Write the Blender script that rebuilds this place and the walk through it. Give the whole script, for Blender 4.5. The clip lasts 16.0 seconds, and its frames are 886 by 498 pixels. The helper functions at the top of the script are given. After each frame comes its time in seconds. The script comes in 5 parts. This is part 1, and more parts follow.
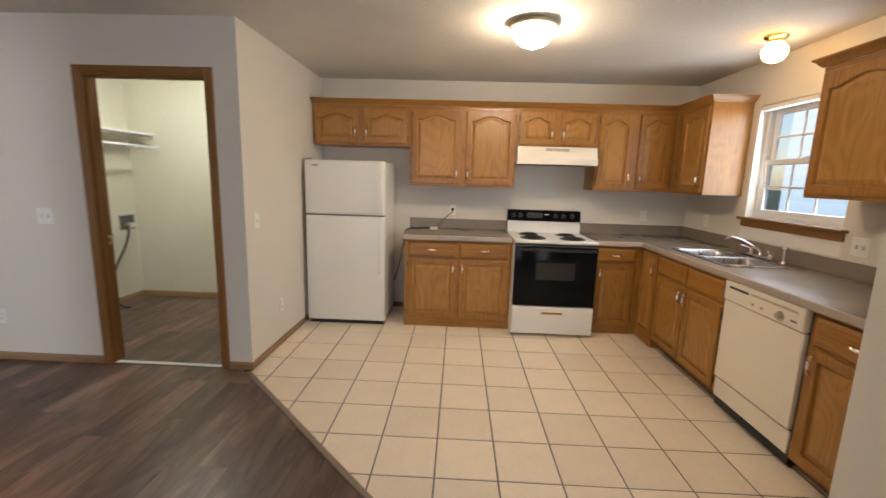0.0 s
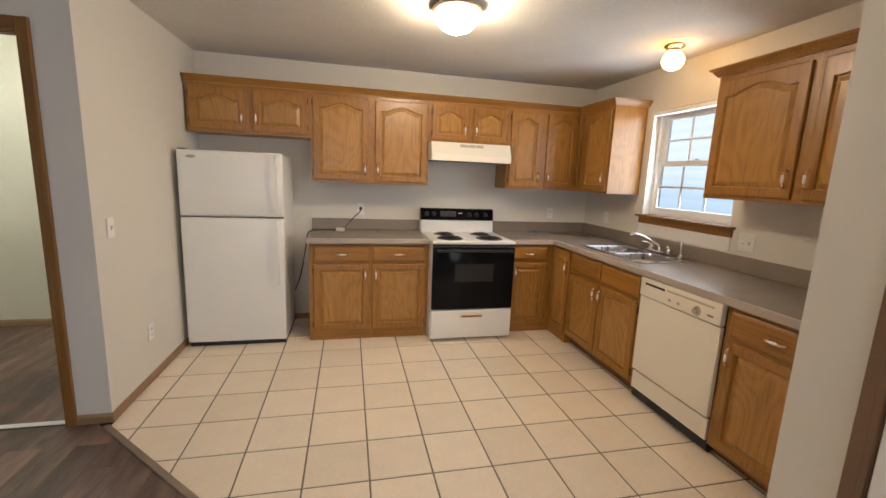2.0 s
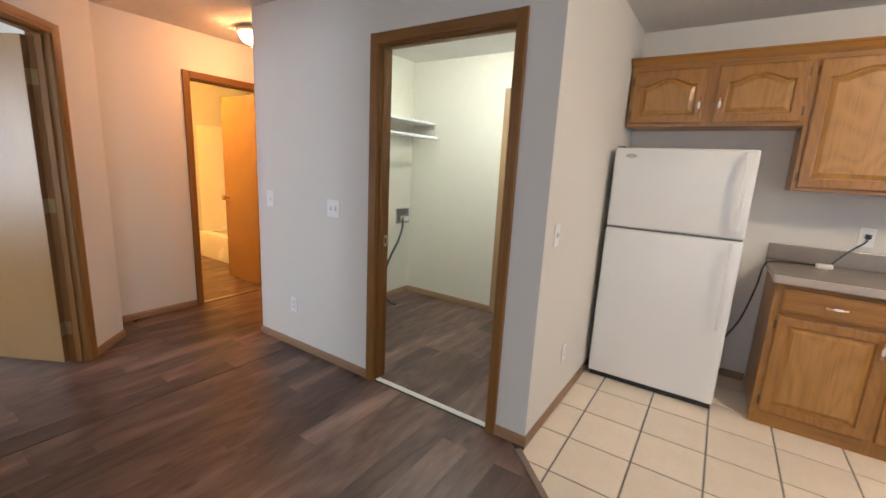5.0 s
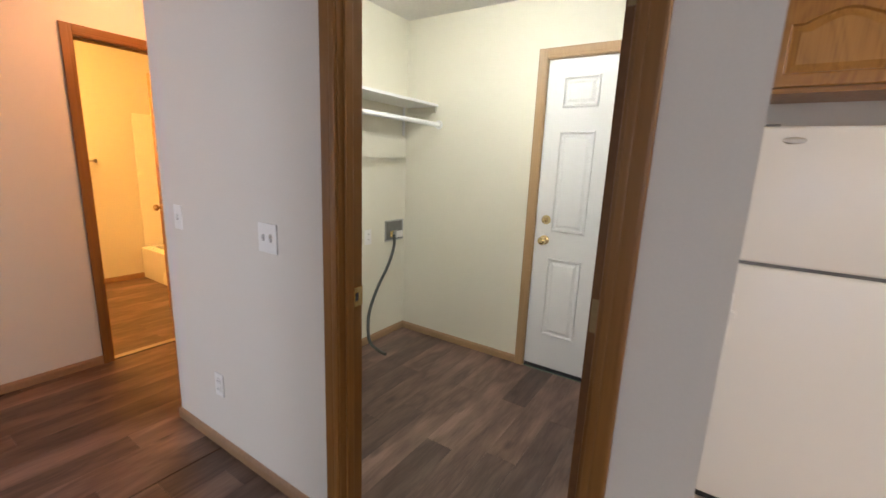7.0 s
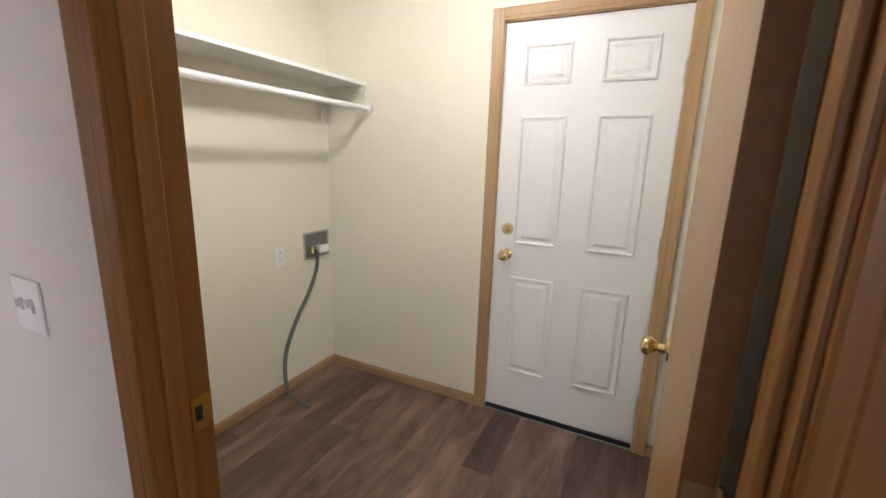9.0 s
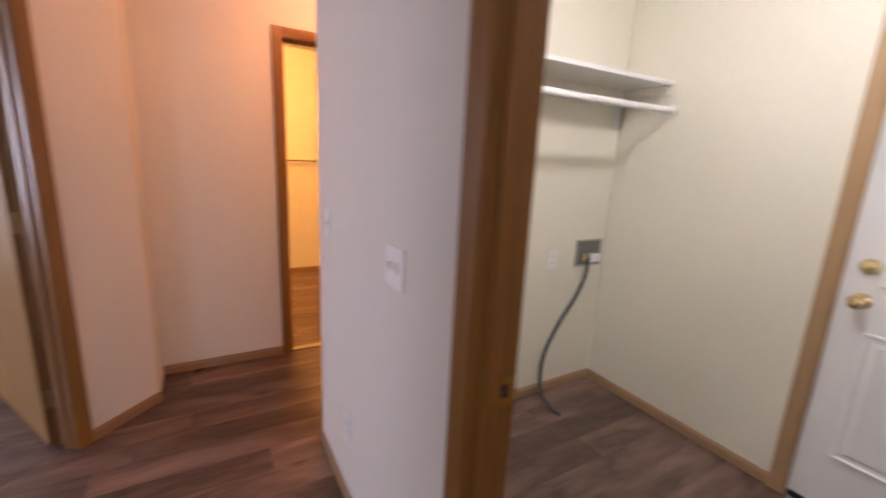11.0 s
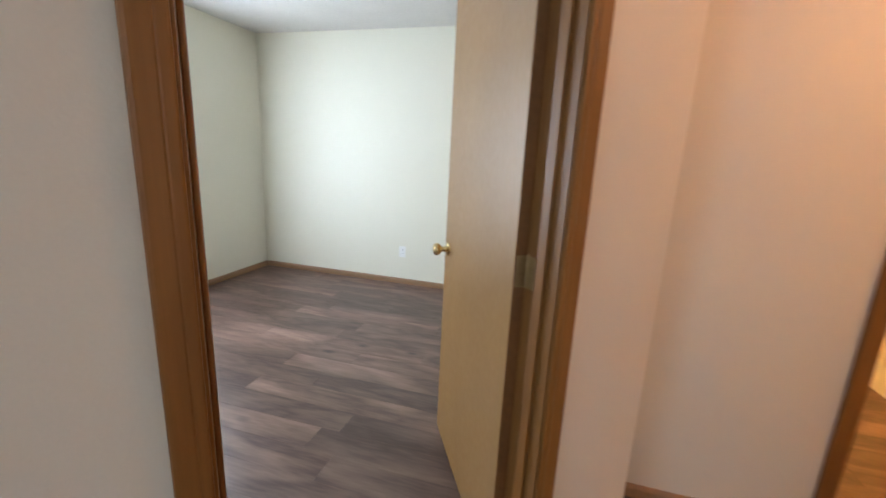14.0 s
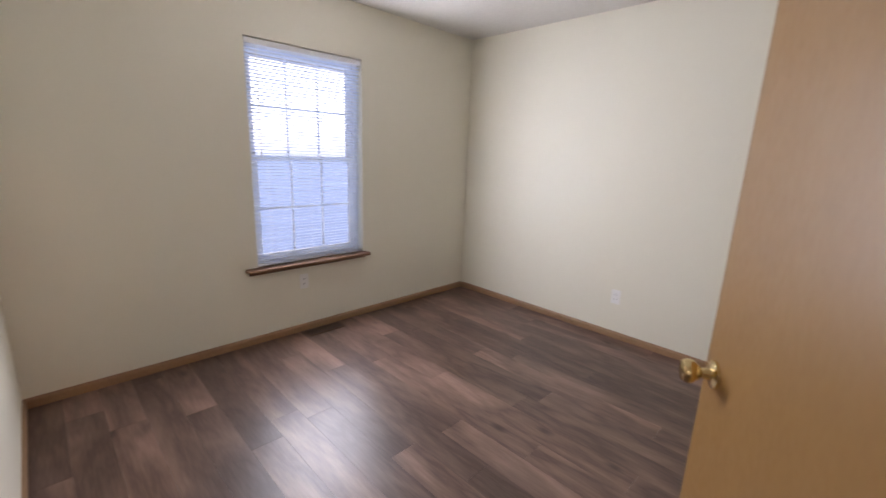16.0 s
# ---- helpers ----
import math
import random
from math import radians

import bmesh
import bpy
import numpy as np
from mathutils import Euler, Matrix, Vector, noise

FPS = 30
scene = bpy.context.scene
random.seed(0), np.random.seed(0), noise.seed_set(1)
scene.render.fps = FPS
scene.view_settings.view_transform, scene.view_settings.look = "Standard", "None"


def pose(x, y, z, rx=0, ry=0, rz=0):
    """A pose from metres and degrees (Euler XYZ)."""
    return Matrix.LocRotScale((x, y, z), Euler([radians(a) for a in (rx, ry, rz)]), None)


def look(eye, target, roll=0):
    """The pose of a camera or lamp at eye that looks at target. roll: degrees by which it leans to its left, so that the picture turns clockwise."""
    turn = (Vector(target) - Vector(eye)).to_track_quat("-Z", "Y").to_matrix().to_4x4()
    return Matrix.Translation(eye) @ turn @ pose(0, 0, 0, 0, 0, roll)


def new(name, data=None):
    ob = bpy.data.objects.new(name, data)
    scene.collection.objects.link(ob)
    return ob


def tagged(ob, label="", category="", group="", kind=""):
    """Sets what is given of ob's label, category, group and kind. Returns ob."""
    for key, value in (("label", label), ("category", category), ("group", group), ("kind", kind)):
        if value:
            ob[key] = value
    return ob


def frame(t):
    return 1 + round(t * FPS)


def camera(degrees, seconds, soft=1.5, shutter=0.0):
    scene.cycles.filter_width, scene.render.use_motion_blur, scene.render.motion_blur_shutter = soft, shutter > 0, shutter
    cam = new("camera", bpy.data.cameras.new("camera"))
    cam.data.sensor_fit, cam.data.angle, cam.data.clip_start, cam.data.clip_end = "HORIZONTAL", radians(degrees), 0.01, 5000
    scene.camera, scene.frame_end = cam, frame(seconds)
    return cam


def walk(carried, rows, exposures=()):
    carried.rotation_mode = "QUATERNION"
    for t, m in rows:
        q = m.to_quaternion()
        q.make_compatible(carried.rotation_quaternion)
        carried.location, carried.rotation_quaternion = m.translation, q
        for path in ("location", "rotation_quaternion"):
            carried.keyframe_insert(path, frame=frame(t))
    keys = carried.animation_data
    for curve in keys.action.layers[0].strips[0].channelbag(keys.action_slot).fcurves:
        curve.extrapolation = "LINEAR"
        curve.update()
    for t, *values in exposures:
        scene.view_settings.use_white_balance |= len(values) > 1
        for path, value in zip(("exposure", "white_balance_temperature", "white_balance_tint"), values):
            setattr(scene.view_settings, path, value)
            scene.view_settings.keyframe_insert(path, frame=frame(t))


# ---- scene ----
cam = camera(94.0, 16.0, shutter=0.5)
PATH = [
    (0, (0.334, 0.179, 1.446), (0.268, 2.15, 1.109), 1.7),
    (0.5, (0.305, 0.31, 1.447), (0.455, 2.275, 1.105), 2.1),
    (1, (0.277, 0.387, 1.458), (0.6, 2.33, 1.115), 2.2),
    (1.5, (0.22, 0.447, 1.461), (0.649, 2.372, 1.124), 2.3),
    (2, (0.162, 0.5, 1.459), (0.607, 2.42, 1.115), 2.4),
    (2.5, (0.099, 0.522, 1.453), (0.418, 2.464, 1.098), 2.7),
    (3, (0.023, 0.558, 1.431), (0.035, 2.524, 1.065), 2.9),
    (3.5, (-0.065, 0.697, 1.43), (-0.443, 2.623, 1.043), 3.1),
    (4, (-0.15, 0.842, 1.426), (-0.911, 2.649, 1.03), 3.1),
    (4.5, (-0.303, 0.976, 1.412), (-1.384, 2.614, 1.026), 3.1),
    (7, (-1.202, 2.084, 1.406), (-2.273, 3.724, 0.999), 2.4),
    (7.5, (-1.334, 2.313, 1.416), (-2.320, 4.001, 0.992), 3.2),
    (8, (-1.472, 2.509, 1.419), (-2.275, 4.290, 0.988), 1.8),
    (10.5, (-1.531, 2.698, 1.410), (-2.929, 4.068, 1.000), 2.5),
    (11, (-1.624, 2.584, 1.389), (-3.313, 3.565, 0.958), 2.8),
    (11.5, (-1.751, 2.405, 1.368), (-3.593, 3.033, 0.906), 3.3),
    (12, (-1.926, 2.253, 1.361), (-3.836, 2.607, 0.888), 3.4),
    (12.5, (-2.127, 2.214, 1.351), (-4.072, 2.332, 0.903), 3.1),
    (13, (-2.336, 2.194, 1.364), (-4.288, 2.074, 0.943), 3.3),
    (13.5, (-2.610, 2.074, 1.358), (-4.541, 1.779, 0.927), 3.3),
    (14, (-2.849, 1.989, 1.345), (-4.723, 1.457, 0.892), 2.7),
    (14.5, (-3.092, 1.939, 1.399), (-4.845, 1.093, 0.938), 3.6),
    (15, (-3.263, 1.846, 1.376), (-4.908, 0.796, 0.940), 4.0),
    (15.5, (-3.390, 1.723, 1.380), (-4.968, 0.567, 0.963), 2.8),
    (16, (-3.538, 1.686, 1.389), (-4.914, 0.307, 0.937), 2.2),
]
walk(cam, [(t, look(eye, target, roll)) for t, eye, target, roll in PATH], [(0, 0.62, 6600, 12), (3.2, 0.70, 6200, 12), (4.2, 0.92, 5900, 13), (5.0, 0.90, 6000, 13), (7, 0.84, 6300, 17), (8.0, 0.92, 6350, 21), (10.5, 0.70, 6350, 30), (11.5, 0.84, 6300, 34), (12.5, 0.92, 6450, 16), (13.5, 0.98, 6100, 11), (14.2, 0.94, 5750, 8), (14.6, 0.84, 5850, 10), (15, 0.75, 6350, 22), (16, 0.47, 6500, 23)])

# ---------------------------------------------------------------- light
world = bpy.data.worlds.new("sky_world")
scene.world = world
world.use_nodes = True
_wn = world.node_tree.nodes
_sky = _wn.new("ShaderNodeTexSky")
_sky.sky_type = "NISHITA"
_sky.sun_disc = False
_sky.sun_elevation = radians(51)
_sky.sun_rotation = radians(-30)
_wn["Background"].inputs["Strength"].default_value = 0.12
world.node_tree.links.new(_sky.outputs["Color"], _wn["Background"].inputs["Color"])


def lamp_area(name, m, sx, sy, power, color):
    d = bpy.data.lights.new(name, "AREA")
    d.shape, d.size, d.size_y, d.energy, d.color = "RECTANGLE", sx, sy, power, color
    ob = new(name, d)
    ob.matrix_world = m
    return ob


_sun = bpy.data.lights.new("sun", "SUN")
_sun.energy, _sun.angle, _sun.color = 1.2, radians(12), (1.0, 0.96, 0.9)
_so = new("sun", _sun)
_so.matrix_world = look((0, 0, 20), (8, -14, 0))

# daylight standing in each window opening
lamp_area("window_light_bedroom", look((-5.018, -1.165, 1.36), (-5.018, 3, 1.36)), 0.80, 1.30, 36, (0.88, 0.94, 1.0))
lamp_area("window_light_outer", look((-5.018, -1.236, 1.31), (-5.018, 3, 1.31)), 0.80, 1.40, 4.0, (0.74, 0.85, 1.0))
lamp_area("window_light_kitchen", look((2.800, 3.2875, 1.645), (0, 3.2875, 1.45)), 0.84, 0.83, 10, (0.80, 0.90, 1.0))
lamp_area("window_light_living", look((-0.9, -3.57, 1.35), (-0.9, 3, 1.1)), 2.3, 1.45, 13, (0.88, 0.94, 1.0))
# extra daylight from an invented east window, brightens the slanting wall
lamp_area("added_light_east", look((1.73, -0.95, 1.35), (-3.0, 1.5, 1.2)), 1.35, 1.45, 18.5, (0.84, 0.92, 1.0))

# ---------------------------------------------------------------- materials
def mat(name, color, rough=0.6, metal=0.0, var=0.06, scale=3.0, fine=60.0, bump=0.05, spec=0.5, coat=0.0, stretch=(1, 1, 1), rvar=0.08):
    m = bpy.data.materials.new(name)
    m.use_nodes = True
    nt = m.node_tree
    n, l = nt.nodes, nt.links
    b = n["Principled BSDF"]
    b.inputs["Metallic"].default_value = metal
    b.inputs["Specular IOR Level"].default_value = spec
    b.inputs["Coat Weight"].default_value = coat
    tc = n.new("ShaderNodeTexCoord")
    mp = n.new("ShaderNodeMapping")
    mp.inputs["Scale"].default_value = stretch
    l.new(tc.outputs["Object"], mp.inputs["Vector"])
    n1 = n.new("ShaderNodeTexNoise")
    n1.inputs["Scale"].default_value, n1.inputs["Detail"].default_value = scale, 4
    n2 = n.new("ShaderNodeTexNoise")
    n2.inputs["Scale"].default_value, n2.inputs["Detail"].default_value = fine, 3
    l.new(mp.outputs[0], n1.inputs["Vector"])
    l.new(mp.outputs[0], n2.inputs["Vector"])
    add = n.new("ShaderNodeMath")
    add.operation = "ADD"
    l.new(n1.outputs["Fac"], add.inputs[0])
    l.new(n2.outputs["Fac"], add.inputs[1])
    ramp = n.new("ShaderNodeValToRGB")
    ramp.color_ramp.elements[0].position, ramp.color_ramp.elements[1].position = 0.35, 0.75
    lo = tuple(c * (1 - var) for c in color)
    hi = tuple(min(1, c * (1 + var)) for c in color)
    ramp.color_ramp.elements[0].color, ramp.color_ramp.elements[1].color = (*lo, 1), (*hi, 1)
    half = n.new("ShaderNodeMath")
    half.operation = "MULTIPLY"
    half.inputs[1].default_value = 0.5
    l.new(add.outputs[0], half.inputs[0])
    l.new(half.outputs[0], ramp.inputs[0])
    l.new(ramp.outputs[0], b.inputs["Base Color"])
    rr = n.new("ShaderNodeMapRange")
    rr.inputs["To Min"].default_value, rr.inputs["To Max"].default_value = max(0.02, rough - rvar), min(1, rough + rvar)
    l.new(n1.outputs["Fac"], rr.inputs["Value"])
    l.new(rr.outputs[0], b.inputs["Roughness"])
    if bump:
        bp = n.new("ShaderNodeBump")
        bp.inputs["Strength"].default_value, bp.inputs["Distance"].default_value = bump, 0.003
        l.new(n2.outputs["Fac"], bp.inputs["Height"])
        l.new(bp.outputs[0], b.inputs["Normal"])
    return m


def wood(name, dark, mid, light, axis="z", rough=0.4, ring=9.0, bump=0.08, coat=0.0, rand=0.12, bands=0.45, scale=5.0, along=0.12, fk=0.03, amp=1.0, knots=False):
    """Streaked grain along one axis, with cathedral bands and pores."""
    m = bpy.data.materials.new(name)
    m.use_nodes = True
    nt = m.node_tree
    n, l = nt.nodes, nt.links
    b = n["Principled BSDF"]
    b.inputs["Coat Weight"].default_value = coat
    b.inputs["Coat Roughness"].default_value = 0.25
    tc = n.new("ShaderNodeTexCoord")
    oi = n.new("ShaderNodeObjectInfo")
    off = n.new("ShaderNodeMath")
    off.operation = "MULTIPLY"
    off.inputs[1].default_value = 37.0
    l.new(oi.outputs["Random"], off.inputs[0])
    va = n.new("ShaderNodeVectorMath")
    va.operation = "ADD"
    l.new(tc.outputs["Object"], va.inputs[0])
    l.new(off.outputs[0], va.inputs[1])
    mp = n.new("ShaderNodeMapping")
    k = {"x": (along, 1, 1), "y": (1, along, 1), "z": (1, 1, along)}[axis]
    mp.inputs["Scale"].default_value = k
    l.new(va.outputs[0], mp.inputs["Vector"])
    base = n.new("ShaderNodeTexNoise")
    base.inputs["Scale"].default_value, base.inputs["Detail"].default_value, base.inputs["Distortion"].default_value = scale, 2, 0.5
    l.new(mp.outputs[0], base.inputs["Vector"])
    rings = n.new("ShaderNodeMath")
    rings.operation = "MULTIPLY"
    rings.inputs[1].default_value = ring
    l.new(base.outputs["Fac"], rings.inputs[0])
    fr = n.new("ShaderNodeMath")
    fr.operation = "PINGPONG"
    fr.inputs[1].default_value = 1.0
    l.new(rings.outputs[0], fr.inputs[0])
    fine = n.new("ShaderNodeTexNoise")
    fine.inputs["Scale"].default_value, fine.inputs["Detail"].default_value = 90.0, 4
    mp2 = n.new("ShaderNodeMapping")
    mp2.inputs["Scale"].default_value = tuple(fk if v < 1 else 1 for v in k)
    l.new(va.outputs[0], mp2.inputs["Vector"])
    l.new(mp2.outputs[0], fine.inputs["Vector"])
    mix = n.new("ShaderNodeMath")
    mix.operation = "MULTIPLY_ADD"
    mix.inputs[1].default_value = bands
    l.new(fr.outputs[0], mix.inputs[0])
    hf = n.new("ShaderNodeMath")
    hf.operation = "MULTIPLY"
    hf.inputs[1].default_value = (1.05 - bands) * amp
    l.new(fine.outputs["Fac"], hf.inputs[0])
    l.new(hf.outputs[0], mix.inputs[2])
    ramp = n.new("ShaderNodeValToRGB")
    e = ramp.color_ramp.elements
    e[0].position, e[0].color = 0.2, (*light, 1)
    e[1].position, e[1].color = 0.75, (*dark, 1)
    c = e.new(0.5)
    c.color = (*mid, 1)
    l.new(mix.outputs[0], ramp.inputs[0])
    hsv = n.new("ShaderNodeHueSaturation")
    mr = n.new("ShaderNodeMapRange")
    mr.inputs["To Min"].default_value, mr.inputs["To Max"].default_value = 1 - rand, 1 + rand
    l.new(oi.outputs["Random"], mr.inputs["Value"])
    l.new(mr.outputs[0], hsv.inputs["Value"])
    l.new(ramp.outputs[0], hsv.inputs["Color"])
    last = hsv.outputs[0]
    if knots:
        mp3 = n.new("ShaderNodeMapping")
        mp3.inputs["Scale"].default_value = tuple(0.5 if v < 1 else 1 for v in k)
        l.new(va.outputs[0], mp3.inputs["Vector"])
        vo = n.new("ShaderNodeTexVoronoi")
        vo.inputs["Scale"].default_value = 4.2
        l.new(mp3.outputs[0], vo.inputs["Vector"])
        kr = n.new("ShaderNodeMapRange")
        kr.inputs["From Min"].default_value, kr.inputs["From Max"].default_value = 0.03, 0.13
        kr.inputs["To Min"].default_value, kr.inputs["To Max"].default_value = 0.38, 1.0
        l.new(vo.outputs["Distance"], kr.inputs["Value"])
        km = n.new("ShaderNodeMix")
        km.data_type, km.blend_type = "RGBA", "MULTIPLY"
        km.inputs["Factor"].default_value = 1.0
        l.new(last, km.inputs[6])
        l.new(kr.outputs[0], km.inputs[7])
        last = km.outputs[2]
    l.new(last, b.inputs["Base Color"])
    rr = n.new("ShaderNodeMapRange")
    rr.inputs["To Min"].default_value, rr.inputs["To Max"].default_value = rough - 0.08, rough + 0.1
    l.new(fine.outputs["Fac"], rr.inputs["Value"])
    l.new(rr.outputs[0], b.inputs["Roughness"])
    bp = n.new("ShaderNodeBump")
    bp.inputs["Strength"].default_value, bp.inputs["Distance"].default_value = bump, 0.002
    l.new(fine.outputs["Fac"], bp.inputs["Height"])
    l.new(bp.outputs[0], b.inputs["Normal"])
    return m


def glow(name, color, strength):
    m = bpy.data.materials.new(name)
    m.use_nodes = True
    b = m.node_tree.nodes["Principled BSDF"]
    b.inputs["Base Color"].default_value = (0.9, 0.88, 0.84, 1)
    b.inputs["Roughness"].default_value = 0.3
    b.inputs["Emission Color"].default_value = (*color, 1)
    b.inputs["Emission Strength"].default_value = strength
    return m


def outdoors(name, low, high, mid, strength):
    """A soft daylight view: pale sky over a pale wall, with faint siding lines."""
    m = bpy.data.materials.new(name)
    m.use_nodes = True
    n, l = m.node_tree.nodes, m.node_tree.links
    b = n["Principled BSDF"]
    b.inputs["Base Color"].default_value = (0.02, 0.02, 0.02, 1)
    tc = n.new("ShaderNodeTexCoord")
    sx = n.new("ShaderNodeSeparateXYZ")
    l.new(tc.outputs["Object"], sx.inputs[0])
    nz = n.new("ShaderNodeTexNoise")
    nz.inputs["Scale"].default_value = 0.8
    l.new(tc.outputs["Object"], nz.inputs["Vector"])
    ad = n.new("ShaderNodeMath")
    ad.operation = "MULTIPLY_ADD"
    ad.inputs[1].default_value = 0.9
    l.new(nz.outputs["Fac"], ad.inputs[0])
    l.new(sx.outputs["Z"], ad.inputs[2])
    rp = n.new("ShaderNodeValToRGB")
    e = rp.color_ramp.elements
    e[0].position, e[0].color = 0.0, (*low, 1)
    e[1].position, e[1].color = 1.0, (*high, 1)
    c = e.new(mid)
    c.color = tuple(p * 1.25 for p in low) + (1,)
    c = e.new(mid + 0.12)
    c.color = (*high, 1)
    mr = n.new("ShaderNodeMapRange")
    mr.inputs["From Min"].default_value, mr.inputs["From Max"].default_value = -1.0, 4.5
    l.new(ad.outputs[0], mr.inputs["Value"])
    l.new(mr.outputs[0], rp.inputs[0])
    wv = n.new("ShaderNodeMath")
    wv.operation = "FRACT"
    mu = n.new("ShaderNodeMath")
    mu.operation = "MULTIPLY"
    mu.inputs[1].default_value = 5.0
    l.new(sx.outputs["Z"], mu.inputs[0])
    l.new(mu.outputs[0], wv.inputs[0])
    ml = n.new("ShaderNodeMapRange")
    ml.inputs["To Min"].default_value, ml.inputs["To Max"].default_value = 0.9, 1.0
    l.new(wv.outputs[0], ml.inputs["Value"])
    ms = n.new("ShaderNodeMath")
    ms.operation = "MULTIPLY"
    ms.inputs[1].default_value = strength
    l.new(ml.outputs[0], ms.inputs[0])
    l.new(rp.outputs[0], b.inputs["Emission Color"])
    l.new(ms.outputs[0], b.inputs["Emission Strength"])
    return m


def glass(name, rough=0.0):
    m = bpy.data.materials.new(name)
    m.use_nodes = True
    b = m.node_tree.nodes["Principled BSDF"]
    b.inputs["Transmission Weight"].default_value = 1.0
    b.inputs["Roughness"].default_value = rough
    b.inputs["IOR"].default_value = 1.1
    return m


M_WALL = mat("wall_paint", (0.70, 0.664, 0.598), rough=0.62, var=0.025, scale=1.3, fine=140, bump=0.12)
M_WALL_L = mat("wall_paint_cream", (0.765, 0.735, 0.615), rough=0.55, var=0.025, scale=1.3, fine=140, bump=0.12)
M_CEIL = mat("ceiling_texture", (0.68, 0.655, 0.61), rough=0.85, var=0.07, scale=3.0, fine=45, bump=0.8)
T_D, T_M, T_L = (0.142, 0.056, 0.011), (0.212, 0.091, 0.019), (0.258, 0.117, 0.027)
M_TRIM = wood("oak_trim", T_D, T_M, T_L, "z", rough=0.40, ring=4, bands=0.2, scale=9, amp=0.75)
M_TRIM_X = wood("oak_trim_x", T_D, T_M, T_L, "x", rough=0.40, ring=4, bands=0.2, scale=9, amp=0.75)
M_TRIM_L = wood("light_oak_trim", (0.30, 0.175, 0.075), (0.37, 0.225, 0.105), (0.43, 0.275, 0.135), "z", rough=0.42, ring=4, bands=0.2, scale=9, amp=0.6)
M_BASE_L = mat("light_baseboard", (0.38, 0.24, 0.125), rough=0.5, var=0.12, scale=6, fine=70, bump=0.05)
M_BASE = mat("baseboard_stain", (0.30, 0.175, 0.090), rough=0.5, var=0.14, scale=6, fine=70, bump=0.05)
O_D, O_M, O_L = (0.235, 0.097, 0.015), (0.330, 0.146, 0.024), (0.380, 0.178, 0.034)
P_D, P_M, P_L = (0.270, 0.122, 0.023), (0.385, 0.185, 0.038), (0.440, 0.220, 0.050)
M_OAK = wood("honey_oak", O_D, O_M, O_L, "z", rough=0.36, ring=34, rand=0.05, bands=0.24, scale=3.0, along=0.30, amp=0.9, coat=0.25)
M_OAK_P = wood("honey_oak_panel", P_D, P_M, P_L, "z", rough=0.36, ring=30, rand=0.05, bands=0.24, scale=3.0, along=0.30, amp=0.9, coat=0.25)
M_OAK_X = wood("honey_oak_rail", O_D, O_M, O_L, "x", rough=0.34, ring=6, rand=0.05, bands=0.15, coat=0.25)
M_SILL = mat("sill_stain", (0.155, 0.080, 0.042), rough=0.62, var=0.15, scale=6, fine=70, bump=0.04)
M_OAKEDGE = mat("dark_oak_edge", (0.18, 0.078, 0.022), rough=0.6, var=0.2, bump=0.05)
M_DOORWOOD = wood("birch_door", (0.262, 0.133, 0.034), (0.305, 0.164, 0.045), (0.34, 0.19, 0.058), "z", rough=0.38, ring=2, bump=0.0, rand=0.02, bands=0.5, scale=1.6, along=0.5, fk=0.4, amp=0.35)
M_PLANK = wood("vinyl_plank", (0.080, 0.046, 0.035), (0.160, 0.099, 0.076), (0.255, 0.167, 0.131), "y", rough=0.345, ring=2.4, bump=0.03, rand=0.32, bands=0.56, scale=7, along=0.24, fk=0.11, amp=0.72, knots=True)
M_SUB = mat("subfloor", (0.05, 0.04, 0.035), rough=0.9)
M_TILE = mat("cream_tile", (0.85, 0.735, 0.59), rough=0.30, var=0.05, scale=5, fine=40, bump=0.03)
_n, _l = M_TILE.node_tree.nodes, M_TILE.node_tree.links
_oi, _hs, _mr = _n.new("ShaderNodeObjectInfo"), _n.new("ShaderNodeHueSaturation"), _n.new("ShaderNodeMapRange")
_mr.inputs["To Min"].default_value, _mr.inputs["To Max"].default_value = 0.94, 1.05
_l.new(_oi.outputs["Random"], _mr.inputs["Value"])
_l.new(_mr.outputs[0], _hs.inputs["Value"])
_b = _n["Principled BSDF"]
_src = _b.inputs["Base Color"].links[0].from_socket
_tc, _st, _sr = _n.new("ShaderNodeTexCoord"), _n.new("ShaderNodeTexNoise"), _n.new("ShaderNodeMapRange")
_va = _n.new("ShaderNodeVectorMath")
_va.operation = "MULTIPLY_ADD"
_va.inputs[1].default_value = (1, 1, 1)
_l.new(_tc.outputs["Object"], _va.inputs[0])
_l.new(_oi.outputs["Location"], _va.inputs[2])
_st.inputs["Scale"].default_value, _st.inputs["Detail"].default_value, _st.inputs["Roughness"].default_value = 11.0, 6, 0.7
_l.new(_va.outputs[0], _st.inputs["Vector"])
_sr.inputs["From Min"].default_value, _sr.inputs["From Max"].default_value = 0.66, 0.78
_sr.inputs["To Min"].default_value, _sr.inputs["To Max"].default_value = 1.0, 0.72
_l.new(_st.outputs["Fac"], _sr.inputs["Value"])
_mm = _n.new("ShaderNodeMix")
_mm.data_type, _mm.blend_type = "RGBA", "MULTIPLY"
_mm.inputs["Factor"].default_value = 1.0
_l.new(_src, _hs.inputs["Color"])
_l.new(_hs.outputs[0], _mm.inputs[6])
_l.new(_sr.outputs[0], _mm.inputs[7])
_l.new(_mm.outputs[2], _b.inputs["Base Color"])
M_GROUT = mat("grout", (0.21, 0.185, 0.15), rough=0.95, var=0.2, scale=3, fine=80, bump=0.2)
